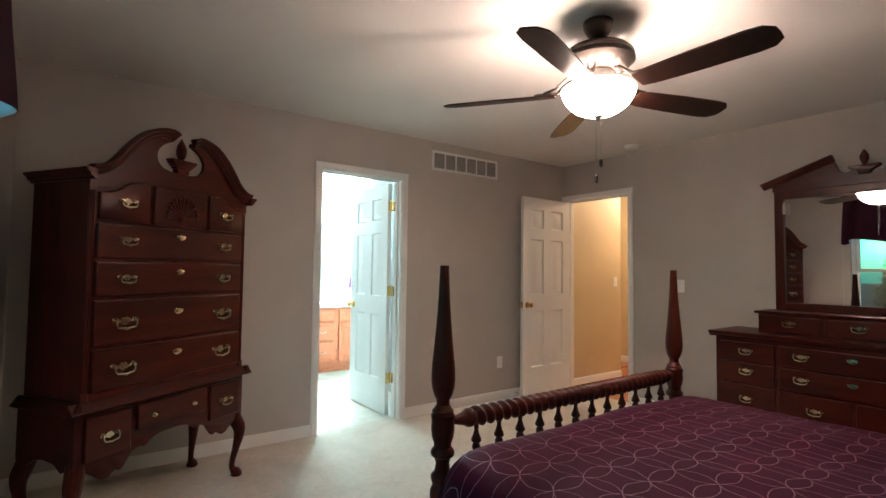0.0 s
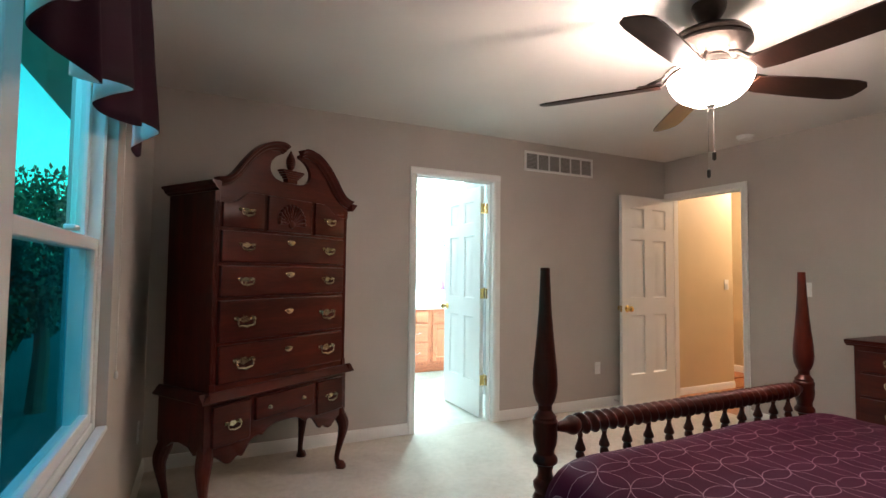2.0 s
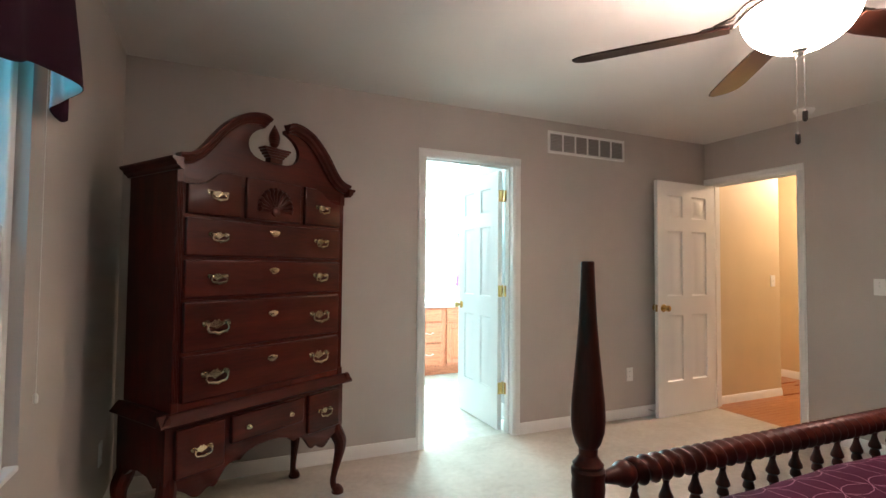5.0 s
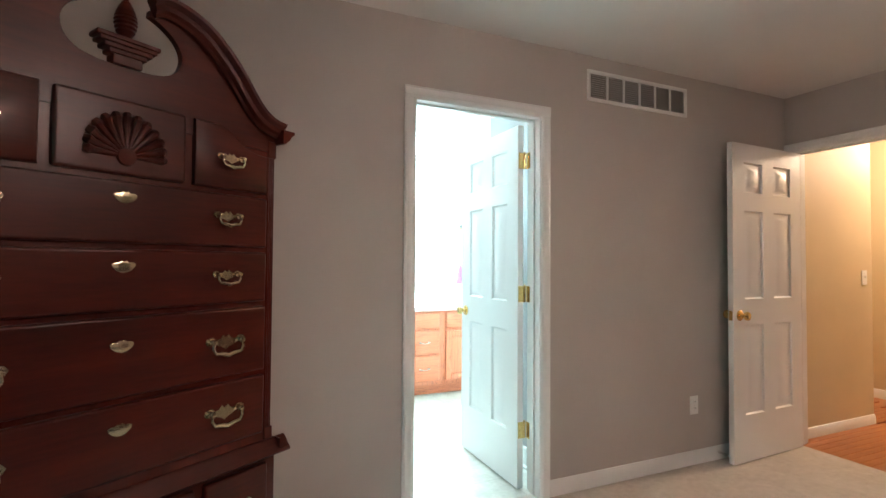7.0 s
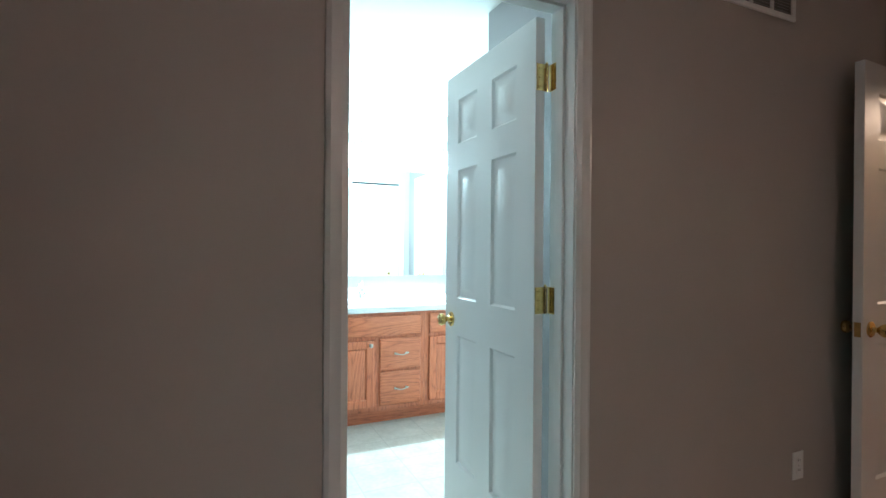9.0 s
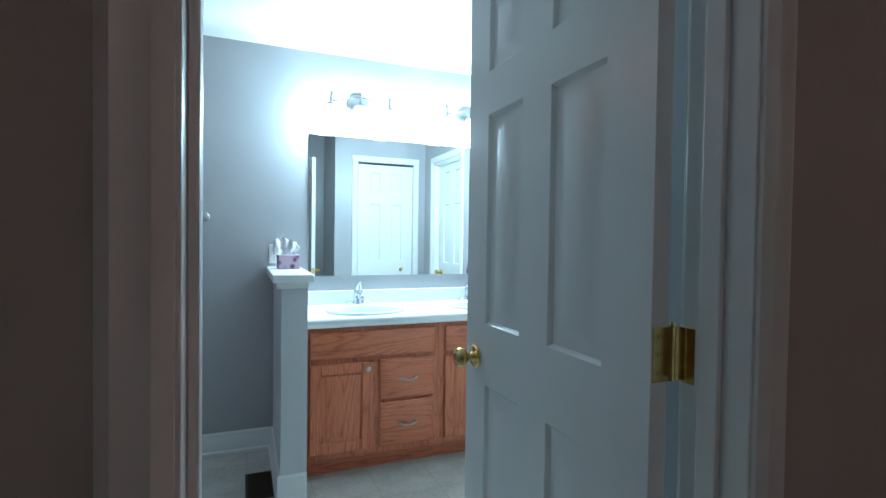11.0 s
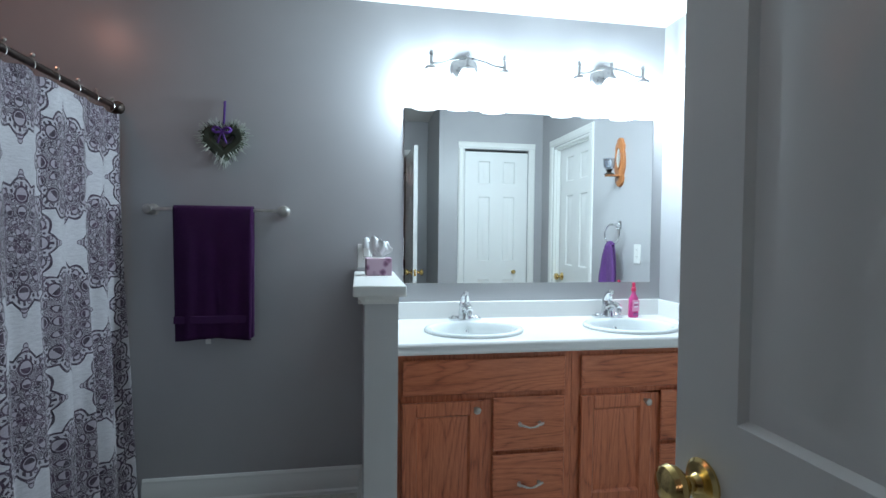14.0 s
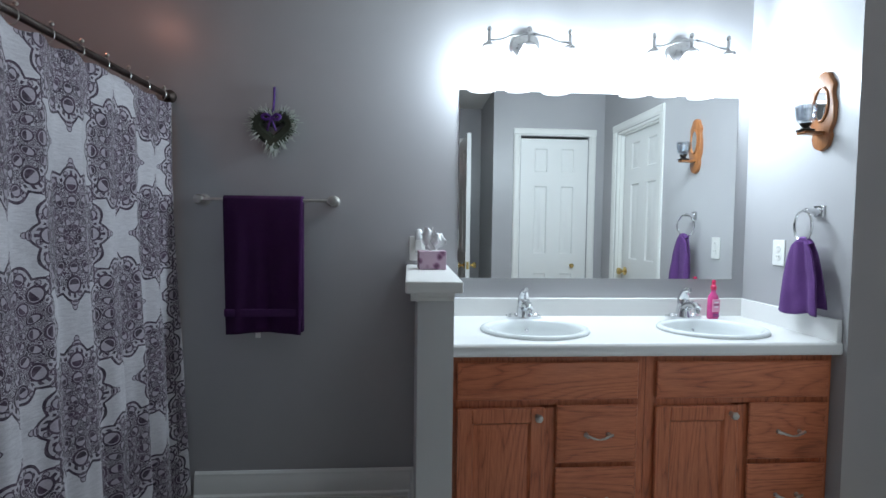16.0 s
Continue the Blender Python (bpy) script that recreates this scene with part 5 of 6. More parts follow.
def faucet(x, y):
    f = thing("faucet", pose(x, y, CT + 0.008), "chrome single-lever bathroom faucet behind the sink", "faucet", "bathroom faucets")
    bm = boxed((-0.078, -0.026, 0.0), (0.078, 0.026, 0.012), 0.010, 3)
    for s in (-1, 1):
        lathe(bm, [(0.022, 0.004), (0.020, 0.014), (0.012, 0.022), (0.001, 0.024)], 16, Matrix.Translation((s * 0.05, 0, 0)))
    part("base", bm, CHROME, f)
    part("body", turned([(0.038, 0.008), (0.033, 0.025), (0.028, 0.055), (0.028, 0.075), (0.023, 0.086), (0.001, 0.09)], 20), CHROME, f)
    pts = curve_through([(0, -0.01, 0.045), (0, -0.05, 0.066), (0, -0.09, 0.070), (0, -0.115, 0.060)], 4)
    part("spout", tube(bmesh.new(), pts, [0.022, 0.021, 0.020, 0.0195, 0.019, 0.018, 0.0175, 0.017, 0.0165, 0.016, 0.0155, 0.015, 0.015], 12), CHROME, f)
    part("aerator", turned([(0.011, 0.0), (0.012, -0.003), (0.012, -0.014), (0.010, -0.015)], 14, Matrix.Translation((0, -0.112, 0.055))), CHROME, f)
    bm = bmesh.new()
    tube(bm, curve_through([(0, 0.006, 0.080), (0, -0.004, 0.108), (0, -0.022, 0.128), (0, -0.048, 0.134)], 3), [0.025, 0.024, 0.023, 0.021, 0.019, 0.017, 0.015, 0.014, 0.012, 0.009], 12)
    part("lever", bm, CHROME, f)


for cx, cy in SINKS:
    basin(cx, cy)
    faucet(cx + 0.008, 2.522)


def vanity_mirror():
    m = thing("wall_mirror", pose(0, BACK, 0), "large frameless wall mirror above the vanity", "mirror")
    part("glass", boxed((-2.403, -0.006, 1.018), (-1.066, -0.0015, 1.886), 0.001), MIRROR, m)
    part("backing", boxed((-2.401, -0.0015, 1.02), (-1.068, 0.0, 1.884)), NICKEL, m)


vanity_mirror()
SHADE = glow("lit_frosted_shade", (0.78, 0.93, 1.0), 22.0)


def vanity_light(spots):
    mid = spots[1]
    f = thing("vanity_light", pose(mid, BACK, 2.085), "brushed nickel three-light vanity fixture, lit", "wall light", "vanity lights")
    part("backplate", turned([(0.070, 0.0), (0.070, 0.008), (0.060, 0.018), (0.030, 0.024), (0.001, 0.026)], 28, Euler((radians(90), 0, 0)).to_matrix().to_4x4()), SATIN, f)
    part("stem", tube(bmesh.new(), curve_through([(0, -0.02, -0.01), (0, -0.06, -0.03), (0, -0.095, -0.01), (0, -0.10, 0.022)], 4), 0.008, 10), SATIN, f)
    a, b = spots[0] - mid, spots[2] - mid
    pts = curve_through([(a, -0.10, -0.004), (a * 0.72, -0.10, -0.003), (a * 0.42, -0.10, 0.016), (0, -0.10, 0.026), (b * 0.42, -0.10, 0.016), (b * 0.72, -0.10, -0.003), (b, -0.10, -0.004)], 5)
    part("bar", tube(bmesh.new(), pts, 0.0055, 8), SATIN, f)
    for x, dz in ((a, 0.0), (0.0, 0.006), (b, 0.0)):
        at = Matrix.Translation((x, -0.10, dz))
        part("socket", turned([(0.005, 0.052), (0.009, 0.045), (0.0095, 0.036), (0.005, 0.030), (0.0075, 0.024), (0.0075, -0.012), (0.014, -0.018), (0.030, -0.026), (0.034, -0.034), (0.030, -0.040)], 16, at), SATIN, f)
        g = part("glass_shade", turned([(0.024, -0.036), (0.034, -0.048), (0.045, -0.075), (0.054, -0.12), (0.062, -0.155), (0.068, -0.172)], 24, at, False), SHADE, f, "lit white glass bell shade")
        g.visible_shadow = False
        m = g.modifiers.new("thick", "SOLIDIFY")
        m.thickness = 0.003


for _, spots in VANITY_LAMPS:
    vanity_light(spots)


# ---- bathroom: half wall and what stands on it ----
structure("half_wall", boxed((-2.60, 1.965, -0.006), (-2.479, BACK, 1.02)), paint("half_wall_paint", (0.55, 0.555, 0.56), 0.5), "pale gray half wall at the end of the vanity", "half wall")


def cap():
    bm = boxed((-2.642, 1.932, 1.040), (-2.452, BACK, 1.080), 0.006, 2)
    cove = [(0, 0), (0.006, 0.0), (0.010, 0.010), (0.020, 0.018), (0.024, 0.028), (0, 0.028)]
    strip(bm, cove, (-2.624, 1.965, 1.012), (-2.479, 1.965, 1.012), (0, -1, 0))
    strip(bm, cove, (-2.60, 1.941, 1.012), (-2.60, BACK, 1.012), (-1, 0, 0))
    box(bm, (-2.60, 1.965, 1.02), (-2.479, BACK, 1.040))
    structure("half_wall_cap", bm, TRIM, "white moulded cap on the half wall", "trim")


cap()


def tissue_material():
    n = Nodes("tissue_carton")
    v = n.coords()
    t = n.tree.nodes.new("ShaderNodeTexVoronoi")
    t.inputs["Scale"].default_value = 26
    n.put(t.inputs["Vector"], v)
    return n.done(n.ramp(n.math("ADD", t.outputs["Distance"], n.math("MULTIPLY", n.noise(v, 60, 2), 0.25)), (0.30, (0.10, 0.03, 0.075)), (0.42, (0.24, 0.11, 0.19)), (0.6, (0.46, 0.32, 0.40))), 0.5)


def tissue_box():
    b = thing("tissue_box", pose(-2.535, 2.41, 1.080, 0, 0, 3), "small purple patterned tissue box on the half wall", "tissue box")
    part("carton", boxed((-0.056, -0.056, 0.0), (0.056, 0.056, 0.076), 0.002), tissue_material(), b)
    part("rim", turned([(0.030, 0.076), (0.032, 0.0775), (0.028, 0.078)], 20), WHITE, b)
    bm = bmesh.new()
    rng = random.Random(4)
    for layer in range(3):
        grid = []
        for i in range(9):
            row = []
            for j in range(9):
                u, v = i / 8 - 0.5, j / 8
                w = 0.018 + 0.062 * v ** 0.7
                x = u * w + 0.022 * v * (layer - 0.6) + 0.006 * math.sin(9 * v + layer)
                y = 0.011 * math.sin(u * 13 + layer * 2.3) * (0.3 + v) + (layer - 1) * 0.008 * v
                peak = 1 - 0.75 * abs(u - 0.12 * (layer - 1)) * 2
                z = 0.07 + (0.045 + 0.065 * peak + 0.008 * math.sin(u * 21 + layer)) * v - 0.012 * layer * v + rng.uniform(-0.001, 0.001)
                row.append(bm.verts.new((x, y, z)))
            grid.append(row)
        for p, q in zip(grid, grid[1:]):
            for j in range(8):
                bm.faces.new((p[j], q[j], q[j + 1], p[j + 1]))
    t = part("tissue", bm, cloth("tissue_paper", (0.82, 0.82, 0.83), 0.9, 200, 0.1, 0.03), b, "white tissue pulled up", None, 180)
    t.modifiers.new("thick", "SOLIDIFY").thickness = 0.0006


tissue_box()


def night_light():
    plate("wall_outlet", pose(-2.592, BACK, 1.155), "outlet", "white outlet above the half wall", "outlet")
    b = thing("night_light", pose(-2.585, BACK - 0.008, 1.175), "small white plug-in night light with a clear shade", "night light")
    part("plug_body", boxed((-0.016, -0.030, -0.025), (0.016, -0.001, 0.022), 0.005, 2), WHITE, b)
    g = part("shade", turned([(0.017, 0.020), (0.019, 0.03), (0.017, 0.055), (0.010, 0.068), (0.001, 0.071)], 18, Matrix.Translation((0, -0.018, 0))), paint("milky_plastic", (0.75, 0.77, 0.78), 0.2), b)


night_light()


def floor_register():
    r = thing("floor_register", pose(-2.685, 2.165, -0.006), "dark brown metal floor register", "floor vent")
    brown = metal("brown_metal", (0.09, 0.065, 0.05), 0.45)
    bm = bmesh.new()
    for a, b in (((-0.068, -0.14, 0), (-0.055, 0.14, 0.006)), ((0.055, -0.14, 0), (0.068, 0.14, 0.006)), ((-0.055, -0.14, 0), (0.055, -0.127, 0.006)), ((-0.055, 0.127, 0), (0.055, 0.14, 0.006))):
        box(bm, a, b, 0.001)
    part("frame", bm, brown, r)
    part("damper", boxed((-0.055, -0.127, 0.0), (0.055, 0.127, 0.001)), DARK, r)
    for k in range(18):
        y = -0.12 + 0.0141 * k
        part("louvre", boxed((-0.055, y - 0.003, 0.001), (0.055, y + 0.003, 0.005), 0.001), brown, r)


floor_register()

# ---- bathroom: towels, wreath, curtain ----
PLUM_TOWEL = cloth("deep_purple_terry", (0.036, 0.006, 0.046), 0.95, 380, 0.9, 0.25)
VIOLET_TOWEL = cloth("violet_terry", (0.100, 0.037, 0.150), 0.95, 380, 0.9, 0.25)


def towel_bar():
    t = thing("towel_bar", pose(-3.258, BACK, 1.364), "brushed nickel towel bar on the gray wall", "towel bar")
    for x in (-0.287, 0.287):
        part("post", turned([(0.026, 0.0), (0.027, 0.006), (0.018, 0.012), (0.012, 0.03), (0.013, 0.045), (0.021, 0.055), (0.023, 0.068), (0.018, 0.080), (0.001, 0.086)], 18, Matrix.Translation((x, 0, 0)) @ Euler((radians(90), 0, 0)).to_matrix().to_4x4()), NICKEL, t)
    part("bar", tube(bmesh.new(), [(-0.29, -0.066, 0), (0.29, -0.066, 0)], 0.0075, 12), NICKEL, t)


towel_bar()


def hung_towel(name, m, w, front, back, mat, label):
    """A towel folded over a bar that runs along local x at the origin, with a woven band near its hem."""
    t = thing(name, m, label, "towel")
    bm = bmesh.new()
    nx, profile = 26, []
    for k in range(34):
        profile.append((-0.016, -front + front * k / 33))
    for k in range(1, 8):
        a = math.pi * k / 8
        profile.append((-0.016 * math.cos(a), 0.014 * math.sin(a)))
    for k in range(20):
        profile.append((0.016, -back * k / 19))
    rows = []
    for i in range(nx + 1):
        u = i / nx - 0.5
        row = []
        for y, z in profile:
            drop = min(1.0, max(0.0, -z / front))
            x = u * w * (1 - 0.04 * drop)
            yy = y + 0.006 * math.sin(u * 9 + 1) * drop + (0.004 * math.sin(u * 23) * drop)
            zz = z + (0.006 * math.cos(u * 5) if z < -front + 0.02 else 0)
            row.append(bm.verts.new((x, yy, zz)))
        rows.append(row)
    for p, q in zip(rows, rows[1:]):
        for j in range(len(profile) - 1):
            bm.faces.new((p[j], q[j], q[j + 1], p[j + 1]))
    c = part("cloth", bm, mat, t, "", None, 180)
    s = c.modifiers.new("thick", "SOLIDIFY")
    s.thickness, s.offset = 0.010, 0
    return t


big = hung_towel("bath_towel", pose(-3.266, BACK - 0.066, 1.364), 0.338, 0.588, 0.52, PLUM_TOWEL, "deep purple bath towel folded over the towel bar")
part("woven_band", boxed((-0.166, -0.0275, -0.512), (0.166, -0.0205, -0.478), 0.002), cloth("purple_band", (0.055, 0.014, 0.07), 0.8, 900, 0.3), big, "flat woven band across the towel")
side_fold = boxed((0.150, -0.012, -0.585), (0.172, 0.012, -0.004), 0.009, 3)
part("side_fold", side_fold, PLUM_TOWEL, big)
part("care_tag", boxed((-0.035, -0.017, -0.606), (-0.013, -0.0155, -0.583)), WHITE, big)


def wreath():
    w = thing("heart_wreath", pose(-3.235, BACK - 0.022, 1.672) @ Matrix.Diagonal((1.15, 1.0, 1.12, 1)), "small frosted green heart wreath with a purple bow", "wreath")
    rng = random.Random(8)

    def heart(a):
        x = 0.062 * math.sin(a) ** 3
        z = 0.0039 * (13 * math.cos(a) - 5 * math.cos(2 * a) - 2 * math.cos(3 * a) - math.cos(4 * a))
        return Vector((x, 0, z + 0.01))

    ring = tube(bmesh.new(), [heart(2 * math.pi * k / 40) for k in range(40)], 0.024, 7, True)
    part("ring", ring, paint("dark_moss", (0.035, 0.045, 0.03), 0.9, 90, 0.3, 0.8), w)
    pale, green = paint("frosted_tips", (0.50, 0.54, 0.50), 0.8, 90, 0.2), paint("dull_sprigs", (0.13, 0.16, 0.12), 0.85, 90, 0.25)
    for mat, count, lo, hi in ((green, 260, 0.015, 0.042), (pale, 230, 0.030, 0.056)):
        bm = bmesh.new()
        for k in range(count):
            p = heart(rng.uniform(0, 6.283))
            d = Vector((p.x, 0, p.z - 0.01)).normalized()
            way = (d + Vector((rng.uniform(-0.6, 0.6), rng.uniform(-0.9, 0.1), rng.uniform(-0.6, 0.6)))).normalized()
            length = rng.uniform(lo, hi)
            q = p + way * length + Vector((0, 0, rng.uniform(-0.006, 0.004)))
            tube(bm, [p, (p + q) / 2 + Vector((0, -0.004, 0.003)), q], [0.0014, 0.0024, 0.0014], 4)
        part("greenery", bm, mat, w)
    bow = cloth("purple_ribbon", (0.09, 0.03, 0.20), 0.45, 300, 0.1)
    bm = bmesh.new()
    for s in (-1, 1):
        tube(bm, curve_through([(0, -0.035, 0.045), (s * 0.018, -0.042, 0.058), (s * 0.034, -0.040, 0.050), (s * 0.022, -0.042, 0.038), (0, -0.035, 0.045)], 4), 0.0055, 6)
        tube(bm, curve_through([(0, -0.036, 0.043), (s * 0.008, -0.040, 0.02), (s * 0.016, -0.036, -0.005)], 4), 0.004, 5)
    part("bow", bm, bow, w, "shiny purple ribbon bow")
    part("hanger", tube(bmesh.new(), [(-0.003, 0.0, 0.055), (-0.001, 0.012, 0.12), (0.0, 0.016, 0.178)], 0.0045, 5), bow, w)
    part("nail", turned([(0.003, 0), (0.003, 0.02)], 6, Matrix.Translation((0, 0.02, 0.178)) @ Euler((radians(90), 0, 0)).to_matrix().to_4x4()), NICKEL, w)


wreath()


def curtain_material():
    """Pale slubbed cloth printed with plum damask medallions in staggered columns."""
    n = Nodes("damask_curtain")
    v = n.coords()
    _, y, z = n.split(v)
    A, B = 0.250, 0.55
    turn = 2 * math.pi

    vor = n.tree.nodes.new("ShaderNodeTexVoronoi")
    vor.inputs["Scale"].default_value = 80
    n.put(vor.inputs["Vector"], n.coords(scale=(0.2, 1, 1)))
    curl = vor.outputs["Distance"]

    def medallion(shift_y, shift_z):
        a = n.math("SUBTRACT", n.math("FRACT", n.math("DIVIDE", n.math("ADD", y, shift_y), 2 * A)), 0.5)
        b = n.math("SUBTRACT", n.math("FRACT", n.math("DIVIDE", n.math("ADD", z, shift_z), B)), 0.5)
        a, b = n.math("MULTIPLY", a, 2 * A / 0.180), n.math("MULTIPLY", b, B / 0.222)
        r = n.math("SQRT", n.math("ADD", n.math("MULTIPLY", a, a), n.math("MULTIPLY", b, b)))
        t = n.math("ARCTAN2", b, a)

        def petals(count, r0, long, wide, phase):
            """Ovals set round the centre: how far each spot lies from its nearest oval's middle, 1 at the rim."""
            s = n.math("SUBTRACT", n.math("FRACT", n.math("ADD", n.math("MULTIPLY", t, count / turn), 10 + phase)), 0.5)
            u = n.math("DIVIDE", n.math("MULTIPLY", n.math("MULTIPLY", s, turn / count), r), wide)
            w = n.math("DIVIDE", n.math("SUBTRACT", r, r0), long)
            return n.math("SQRT", n.math("ADD", n.math("MULTIPLY", u, u), n.math("MULTIPLY", w, w))), w

        waves = n.math("ABSOLUTE", n.math("COSINE", n.math("MULTIPLY", t, 8.0)))
        tips = n.math("POWER", n.math("ABSOLUTE", n.math("COSINE", n.math("MULTIPLY", t, 4.0))), 5.0)
        edge = n.math("ADD", n.math("ADD", 0.84, n.math("MULTIPLY", waves, 0.08)), n.math("MULTIPLY", tips, 0.05))
        q = n.math("DIVIDE", r, edge)
        inside = n.math("LESS_THAN", q, 1.0)
        ink = n.math("MULTIPLY", inside, n.math("GREATER_THAN", q, 0.955))
        ink = n.math("MAXIMUM", ink, n.math("MULTIPLY", n.math("LESS_THAN", n.math("ABSOLUTE", n.math("SUBTRACT", q, 0.885)), 0.03), n.math("GREATER_THAN", n.math("COSINE", n.math("MULTIPLY", t, 64.0)), 0.0)))
        body = n.math("MULTIPLY", n.math("LESS_THAN", q, 0.84), n.math("GREATER_THAN", n.math("SINE", n.math("ADD", n.math("MULTIPLY", curl, 26.0), n.math("MULTIPLY", r, 9.0))), -0.35))
        fill = n.math("MULTIPLY", inside, 0.26)
        for count, r0, long, wide, phase in ((8, 0.15, 0.10, 0.045, 0.0), (16, 0.31, 0.055, 0.045, 0.5), (8, 0.46, 0.09, 0.085, 0.5), (8, 0.50, 0.11, 0.06, 0.0), (8, 0.70, 0.13, 0.115, 0.5), (8, 0.75, 0.09, 0.08, 0.0), (16, 0.83, 0.045, 0.04, 0.25), (8, 1.0, 0.065, 0.045, 0.5), (8, 0.95, 0.04, 0.07, 0.5)):
            d, w = petals(count, r0, long, wide, phase)
            within = n.math("LESS_THAN", d, 1.0)
            rim = n.math("MULTIPLY", within, n.math("GREATER_THAN", d, 0.76))
            crescent = n.math("MULTIPLY", n.math("LESS_THAN", d, 0.66), n.math("LESS_THAN", w, -0.02))
            body = n.math("MULTIPLY", body, n.math("SUBTRACT", 1.0, within))
            ink = n.math("MAXIMUM", n.math("MULTIPLY", ink, n.math("SUBTRACT", 1.0, within)), n.math("MAXIMUM", rim, crescent))
            fill = n.math("MAXIMUM", fill, n.math("MULTIPLY", within, 0.48))
        return n.math("MAXIMUM", ink, body), fill

    ink1, fill1 = medallion(0.305, 0.155)
    ink2, fill2 = medallion(0.305 + A, 0.155 + B / 2)
    ink = n.math("MAXIMUM", ink1, ink2)
    fill = n.math("MAXIMUM", fill1, fill2)
    weave = n.noise(n.coords(scale=(1, 1, 3)), 240, 2)
    slub = n.noise(n.coords(scale=(1, 1, 5)), 38, 3)
    f = n.math("ADD", n.math("MULTIPLY", weave, 0.35), n.math("ADD", n.math("MULTIPLY", slub, 0.35), n.math("MULTIPLY", n.noise(v, 5, 3), 0.3)))
    ground = n.ramp(f, (0.34, (0.36, 0.345, 0.375)), (0.66, (0.60, 0.58, 0.615)))
    tone = n.mix(fill, ground, (0.17, 0.105, 0.16))
    dark = n.ramp(n.noise(v, 30, 3), (0.3, (0.012, 0.004, 0.014)), (0.7, (0.048, 0.018, 0.044)))
    n.bump(n.math("ADD", weave, slub), 0.4, 0.002)
    return n.done(n.mix(n.math("MULTIPLY", ink, n.ramp(n.noise(v, 95, 2), (0.3, (0.86, 0.86, 0.86)), (0.6, (1.0, 1.0, 1.0)))), tone, dark), 0.85, Sheen_Weight=0.2)


ROD_X, ROD_Z = -3.690, 1.815


def shower_curtain():
    rod = thing("curtain_rod", pose(ROD_X, 0, ROD_Z), "dark bronze shower curtain rod above the tub", "curtain rod")
    part("bar", tube(bmesh.new(), [(0, 1.1, 0), (0, BACK, 0)], 0.0125, 12), RODMETAL, rod)
    for y, s in ((1.1, 1), (BACK, -1)):
        part("flange", turned([(0.030, 0), (0.030, 0.006), (0.018, 0.014), (0.0135, 0.02)], 18, Matrix.Translation((0, y, 0)) @ Euler((radians(-90 * s), 0, 0)).to_matrix().to_4x4()), RODMETAL, rod)
    c = thing("shower_curtain", pose(ROD_X, 0, 0), "pale shower curtain printed with plum damask medallions", "shower curtain")
    bm = bmesh.new()
    ny, nz = 180, 40
    grid = []
    for i in range(ny + 1):
        u = i / ny
        y = 1.18 + (2.60 - 1.18) * u
        row = []
        for j in range(nz + 1):
            v = j / nz
            z = 1.785 - 1.765 * v
            amp = 0.010 + 0.014 * v
            x = 0.012 + amp * math.sin(2 * math.pi * (y - 1.18) / 0.152 + 0.5 * math.sin(y * 5)) + 0.006 * math.sin(2 * math.pi * y / 0.06) * v + 0.035 * v * v
            yy = y + 0.05 * max(0.0, u - 0.85) / 0.15 * v * v * 0.7 - 0.010 * math.sin(v * 7) * u
            zz = z - (0.012 * (0.5 - 0.5 * math.cos(2 * math.pi * (y - 1.18) / 0.13)) if j == 0 else 0)
            row.append(bm.verts.new((x, yy, zz)))
        grid.append(row)
    for p, q in zip(grid, grid[1:]):
        for j in range(nz):
            bm.faces.new((p[j], q[j], q[j + 1], p[j + 1]))
    k = part("panel", bm, curtain_material(), c, "", None, 180)
    m = k.modifiers.new("thick", "SOLIDIFY")
    m.thickness = 0.002
    for i in range(11):
        y = 1.22 + 0.1335 * i
        ring = tube(bmesh.new(), [(0.020 * math.cos(a), y, ROD_Z - 0.008 + 0.026 * math.sin(a)) for a in [2 * math.pi * q / 16 for q in range(16)]], 0.0018, 6, True)
        part("ring", ring, NICKEL, c)
        part("ring_bead", turned([(0.001, 0.0075), (0.005, 0.005), (0.0075, 0), (0.005, -0.005), (0.001, -0.0075)], 10, Matrix.Translation((0.012, y, ROD_Z + 0.022))), NICKEL, c)


shower_curtain()

# ---- bathroom: right wall and closet ----
plate("wall_outlet", pose(RIGHT, 2.400, 1.160, 0, 0, -90), "outlet", "white outlet above the side splash", "outlet")


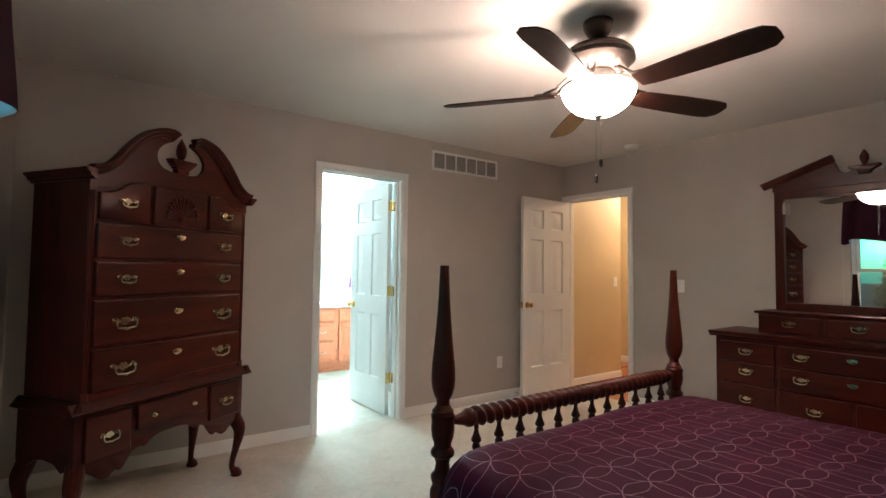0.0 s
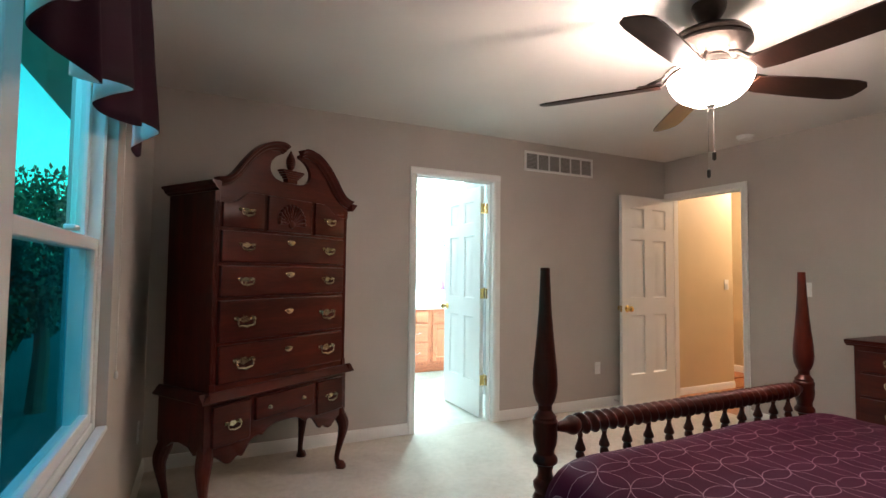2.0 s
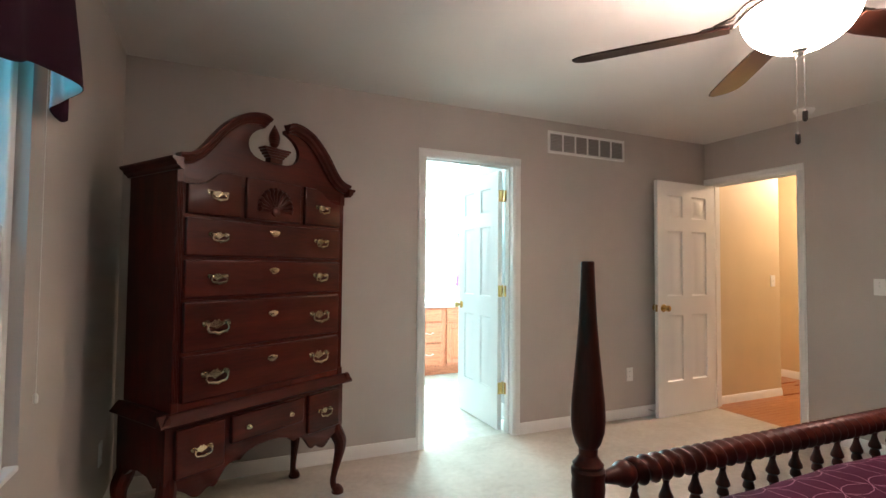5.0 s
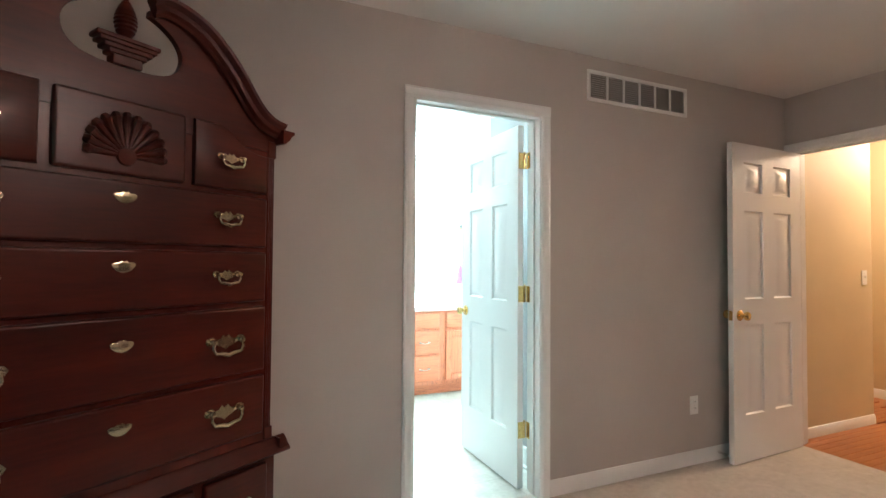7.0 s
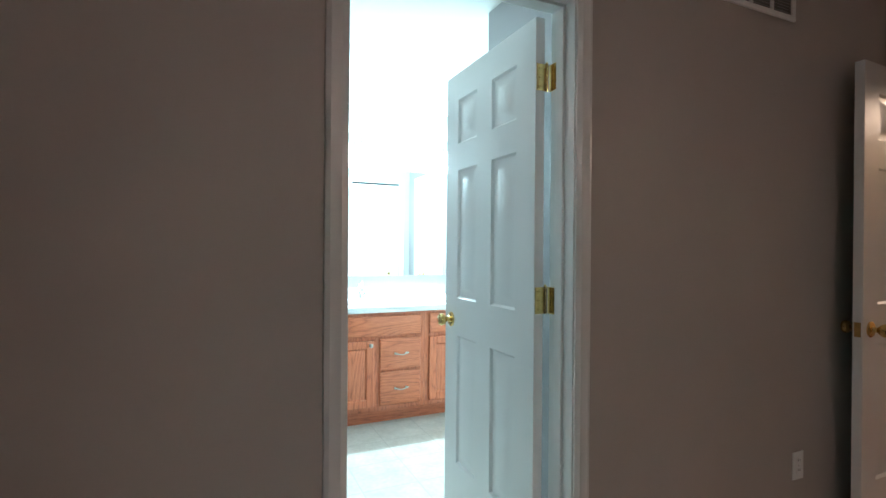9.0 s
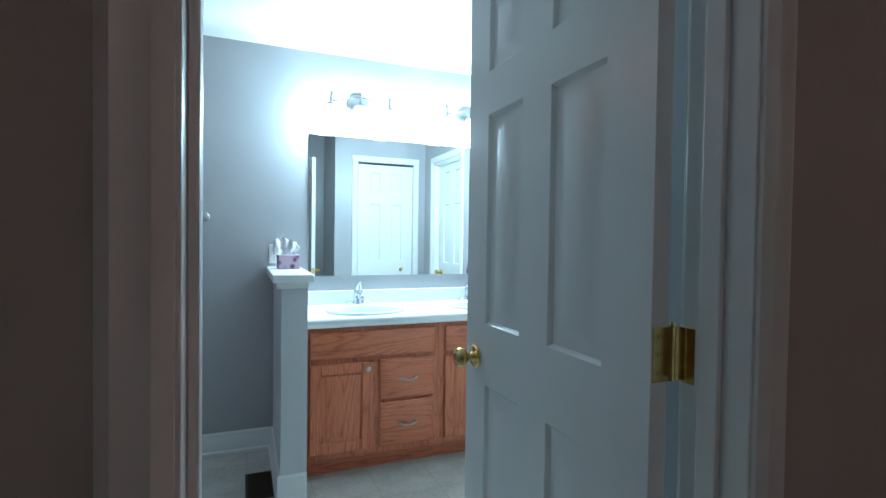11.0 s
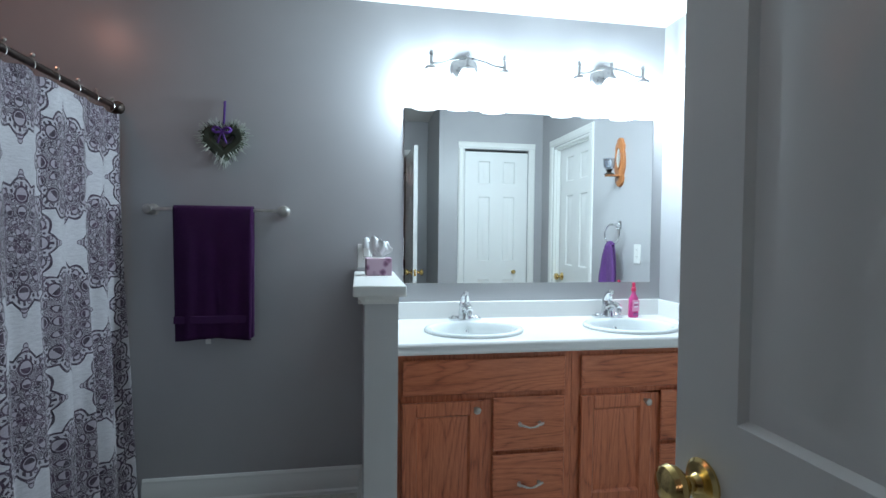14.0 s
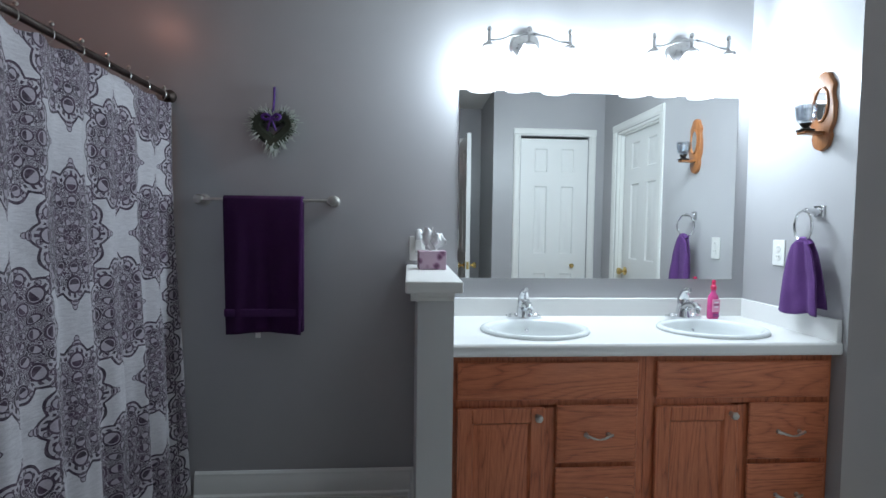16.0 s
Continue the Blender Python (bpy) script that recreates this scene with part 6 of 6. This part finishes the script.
def sconce():
    """A wooden oval with a little mirror, an iron arm and a glass votive cup; faces -y locally."""
    s = thing("candle_sconce", pose(RIGHT, 2.192, 1.722, 0, 0, -90), "carved brown oak wall sconce with a clear glass candle cup", "sconce")
    half = curve_through([(0.0, 0.158), (0.022, 0.150), (0.034, 0.128), (0.050, 0.10), (0.046, 0.07), (0.056, 0.02), (0.055, -0.04), (0.040, -0.075), (0.044, -0.10), (0.030, -0.135), (0.0, -0.150)], 4)
    outline = half + [(-x, z) for x, z in half[-2:0:-1]]
    part("backboard", slab(bmesh.new(), outline, 0.018, Matrix.Translation((0, -0.018, 0)), 0.005), HONEY, s)
    oval = [(0.030 * math.cos(2 * math.pi * k / 28), 0.030 + 0.062 * math.sin(2 * math.pi * k / 28)) for k in range(28)]
    part("oval_mirror", slab(bmesh.new(), oval[::-1], 0.003, Matrix.Translation((0, -0.0205, 0))), MIRROR, s, "small oval mirror")
    bm = tube(bmesh.new(), [(x * 1.08, -0.021, 0.030 + (z - 0.030) * 1.05) for x, z in oval], 0.005, 7, True)
    part("oval_bead", bm, HONEY, s)
    part("arm", boxed((-0.022, -0.10, -0.086), (0.022, -0.016, -0.074), 0.004, 2), HONEY, s)
    part("candle_cup", turned([(0.030, -0.074), (0.032, -0.070), (0.020, -0.066), (0.012, -0.058), (0.018, -0.050), (0.022, -0.044)], 18, Matrix.Translation((0, -0.080, 0))), BRONZE, s)
    cup = part("votive_glass", turned([(0.016, -0.044), (0.030, -0.034), (0.036, -0.010), (0.038, 0.018), (0.040, 0.024), (0.037, 0.024), (0.034, -0.008), (0.028, -0.030), (0.001, -0.038)], 24, Matrix.Translation((0, -0.080, 0)), False), glass_material("cut_glass", (0.82, 0.86, 0.90), 0.35), s, "clear cut-glass votive cup")
    cup.visible_shadow = False


sconce()


def towel_ring():
    r = thing("towel_ring", pose(RIGHT, 2.193, 1.335, 0, 0, -90), "chrome towel ring on the gray wall", "towel ring")
    bm = boxed((-0.024, -0.010, -0.024), (0.024, 0.0, 0.024), 0.004, 2)
    part("rosette", bm, CHROME, r)
    part("arm", tube(bmesh.new(), [(0, -0.008, 0), (0, -0.035, 0.002), (0, -0.062, 0.004)], [0.016, 0.010, 0.009], 12), CHROME, r)
    ring = tube(bmesh.new(), [(0.062 * math.sin(a) - 0.012, -0.060 - 0.016 * math.sin(a), -0.058 + 0.062 * math.cos(a)) for a in [2 * math.pi * k / 40 for k in range(40)]], 0.005, 8, True)
    part("ring", ring, CHROME, r)
    t = thing("hand_towel", pose(RIGHT, 2.192, 1.217, 0, 0, -90), "violet hand towel hung through the chrome ring", "towel")
    for k, (sy, length, spread, shift) in enumerate(((-0.074, 0.292, 0.200, 0.004), (-0.050, 0.265, 0.185, 0.012))):
        bm = bmesh.new()
        n, rows = 40, 26
        grid = []
        for i in range(n + 1):
            u = i / n - 0.5
            row = []
            for j in range(rows + 1):
                v = j / rows
                w = 0.084 + (spread - 0.084) * (0.35 * v + 0.65 * (1 - math.exp(-3.2 * v)))
                fold = 0.013 * math.sin(u * 7.5 + k * 1.9 + 0.9 * v) + 0.006 * math.sin(u * 17 - 1.6 * v + k) * (1 - 0.5 * v) + 0.006 * noise.noise((u * 4, v * 5, k * 3))
                row.append(bm.verts.new((u * w + shift * v, sy + fold * (0.35 + v * 0.8) * 0.8, 0.004 - length * v - 0.02 * (u * 2) ** 2 * (1 - v) + 0.014 * u * v + 0.005 * math.sin(u * 8) * v)))
            grid.append(row)
        for p, q in zip(grid, grid[1:]):
            for j in range(rows):
                bm.faces.new((p[j], q[j], q[j + 1], p[j + 1]))
        c = part("front_fall" if k == 0 else "back_fall", bm, VIOLET_TOWEL, t, "", None, 180)
        m = c.modifiers.new("thick", "SOLIDIFY")
        m.thickness = 0.007
    part("top_fold", tube(bmesh.new(), curve_through([(-0.036, -0.064, -0.014), (-0.018, -0.064, 0.002), (0, -0.064, 0.006), (0.018, -0.064, 0.002), (0.036, -0.064, -0.014)], 4), 0.013, 8), VIOLET_TOWEL, t)


towel_ring()


def soap_bottle():
    b = thing("soap_bottle", pose(-1.205, 2.548, CT, 0, 0, 10) @ Matrix.Diagonal((0.88, 0.88, 0.98, 1)), "bright pink liquid soap bottle with a red cap", "soap bottle")
    n = Nodes("pink_soap")
    pink = n.done(n.ramp(n.noise(n.coords(), 18, 2), (0.3, (0.62, 0.04, 0.22)), (0.7, (0.85, 0.12, 0.36))), 0.15, Transmission_Weight=0.25)
    bm = turned([(0.030, 0.0), (0.034, 0.006), (0.034, 0.04), (0.032, 0.092), (0.027, 0.108), (0.016, 0.122), (0.013, 0.130), (0.013, 0.14)], 22)
    for v in bm.verts:
        v.co.y *= 0.62
    part("bottle", bm, pink, b)
    part("cap", turned([(0.0145, 0.139), (0.0145, 0.155), (0.010, 0.16), (0.009, 0.17), (0.011, 0.176), (0.008, 0.184), (0.001, 0.186)], 16), paint("red_cap", (0.60, 0.02, 0.09), 0.3), b)
    label = boxed((-0.024, -0.0228, 0.034), (0.024, -0.0195, 0.094), 0.001)
    part("label", label, paint("label_pink", (0.72, 0.30, 0.45), 0.4), b, "pale pink label with unreadable bars")
    for k, (w, z, col) in enumerate(((0.014, 0.080, (0.8, 0.75, 0.8)), (0.017, 0.068, (0.25, 0.02, 0.10)), (0.012, 0.058, (0.8, 0.75, 0.8)), (0.018, 0.022, (0.20, 0.02, 0.16)), (0.018, 0.014, (0.20, 0.02, 0.16)))):
        part("print_bar", boxed((-w, -0.0240, z - 0.003), (w, -0.0205, z + 0.003)), paint("print_ink", col, 0.5), b)


soap_bottle()


def closet_door():
    c = thing("door_4", pose(-1.708, 0.838, 0.004), "white six-panel closet door, closed", "door", "", "structure")
    leaf = leaf_mesh(0.566, 1.986, 0.030)
    part("leaf", leaf, DOOR, c, "", pose(0, -0.034, 0))
    part("door_knob", turned([(0.012, 0), (0.010, 0.006), (0.008, 0.016), (0.017, 0.024), (0.019, 0.032), (0.012, 0.038), (0.001, 0.04)], 18, Matrix.Translation((0.44, -0.004, 0.935)) @ Euler((radians(-90), 0, 0)).to_matrix().to_4x4()), BRASS, c)
    # a dark strip set behind the head gap as its shade
    part("head_gap", boxed((0.0, -0.06, 1.992), (0.566, -0.05, 2.004)), DARK, c, "dark strip for the shade in the gap above the closet door")


closet_door()


# ---- hall floor boards ----
def hall_boards():
    floor = bpy.data.objects["floor_hall"]
    rng = random.Random(2)
    meshes = []
    for length in (0.55, 0.8, 1.05):
        bm = boxed((0, 0, 0), (length - 0.002, 0.0562, 0.012), 0.0012)
        meshes.append((length, finish(bm, "board", OAKFLOOR)))
    y = -0.98
    while y < 0.55:
        x = 0.03 if y < 0.0 else 1.09
        end = 2.06
        first = True
        while x < end - 0.02:
            length, mesh = rng.choice(meshes)
            if first:
                length, mesh = meshes[rng.randrange(3)]
                first = False
            if x + length > end:
                break
            if y < -0.055 or x > 0.12:
                ob = new("board", mesh)
                ob.parent = floor
                ob.location = (x, y, -0.0125 + rng.uniform(0, 0.0006))
            x += length
        y += 0.0572


hall_boards()
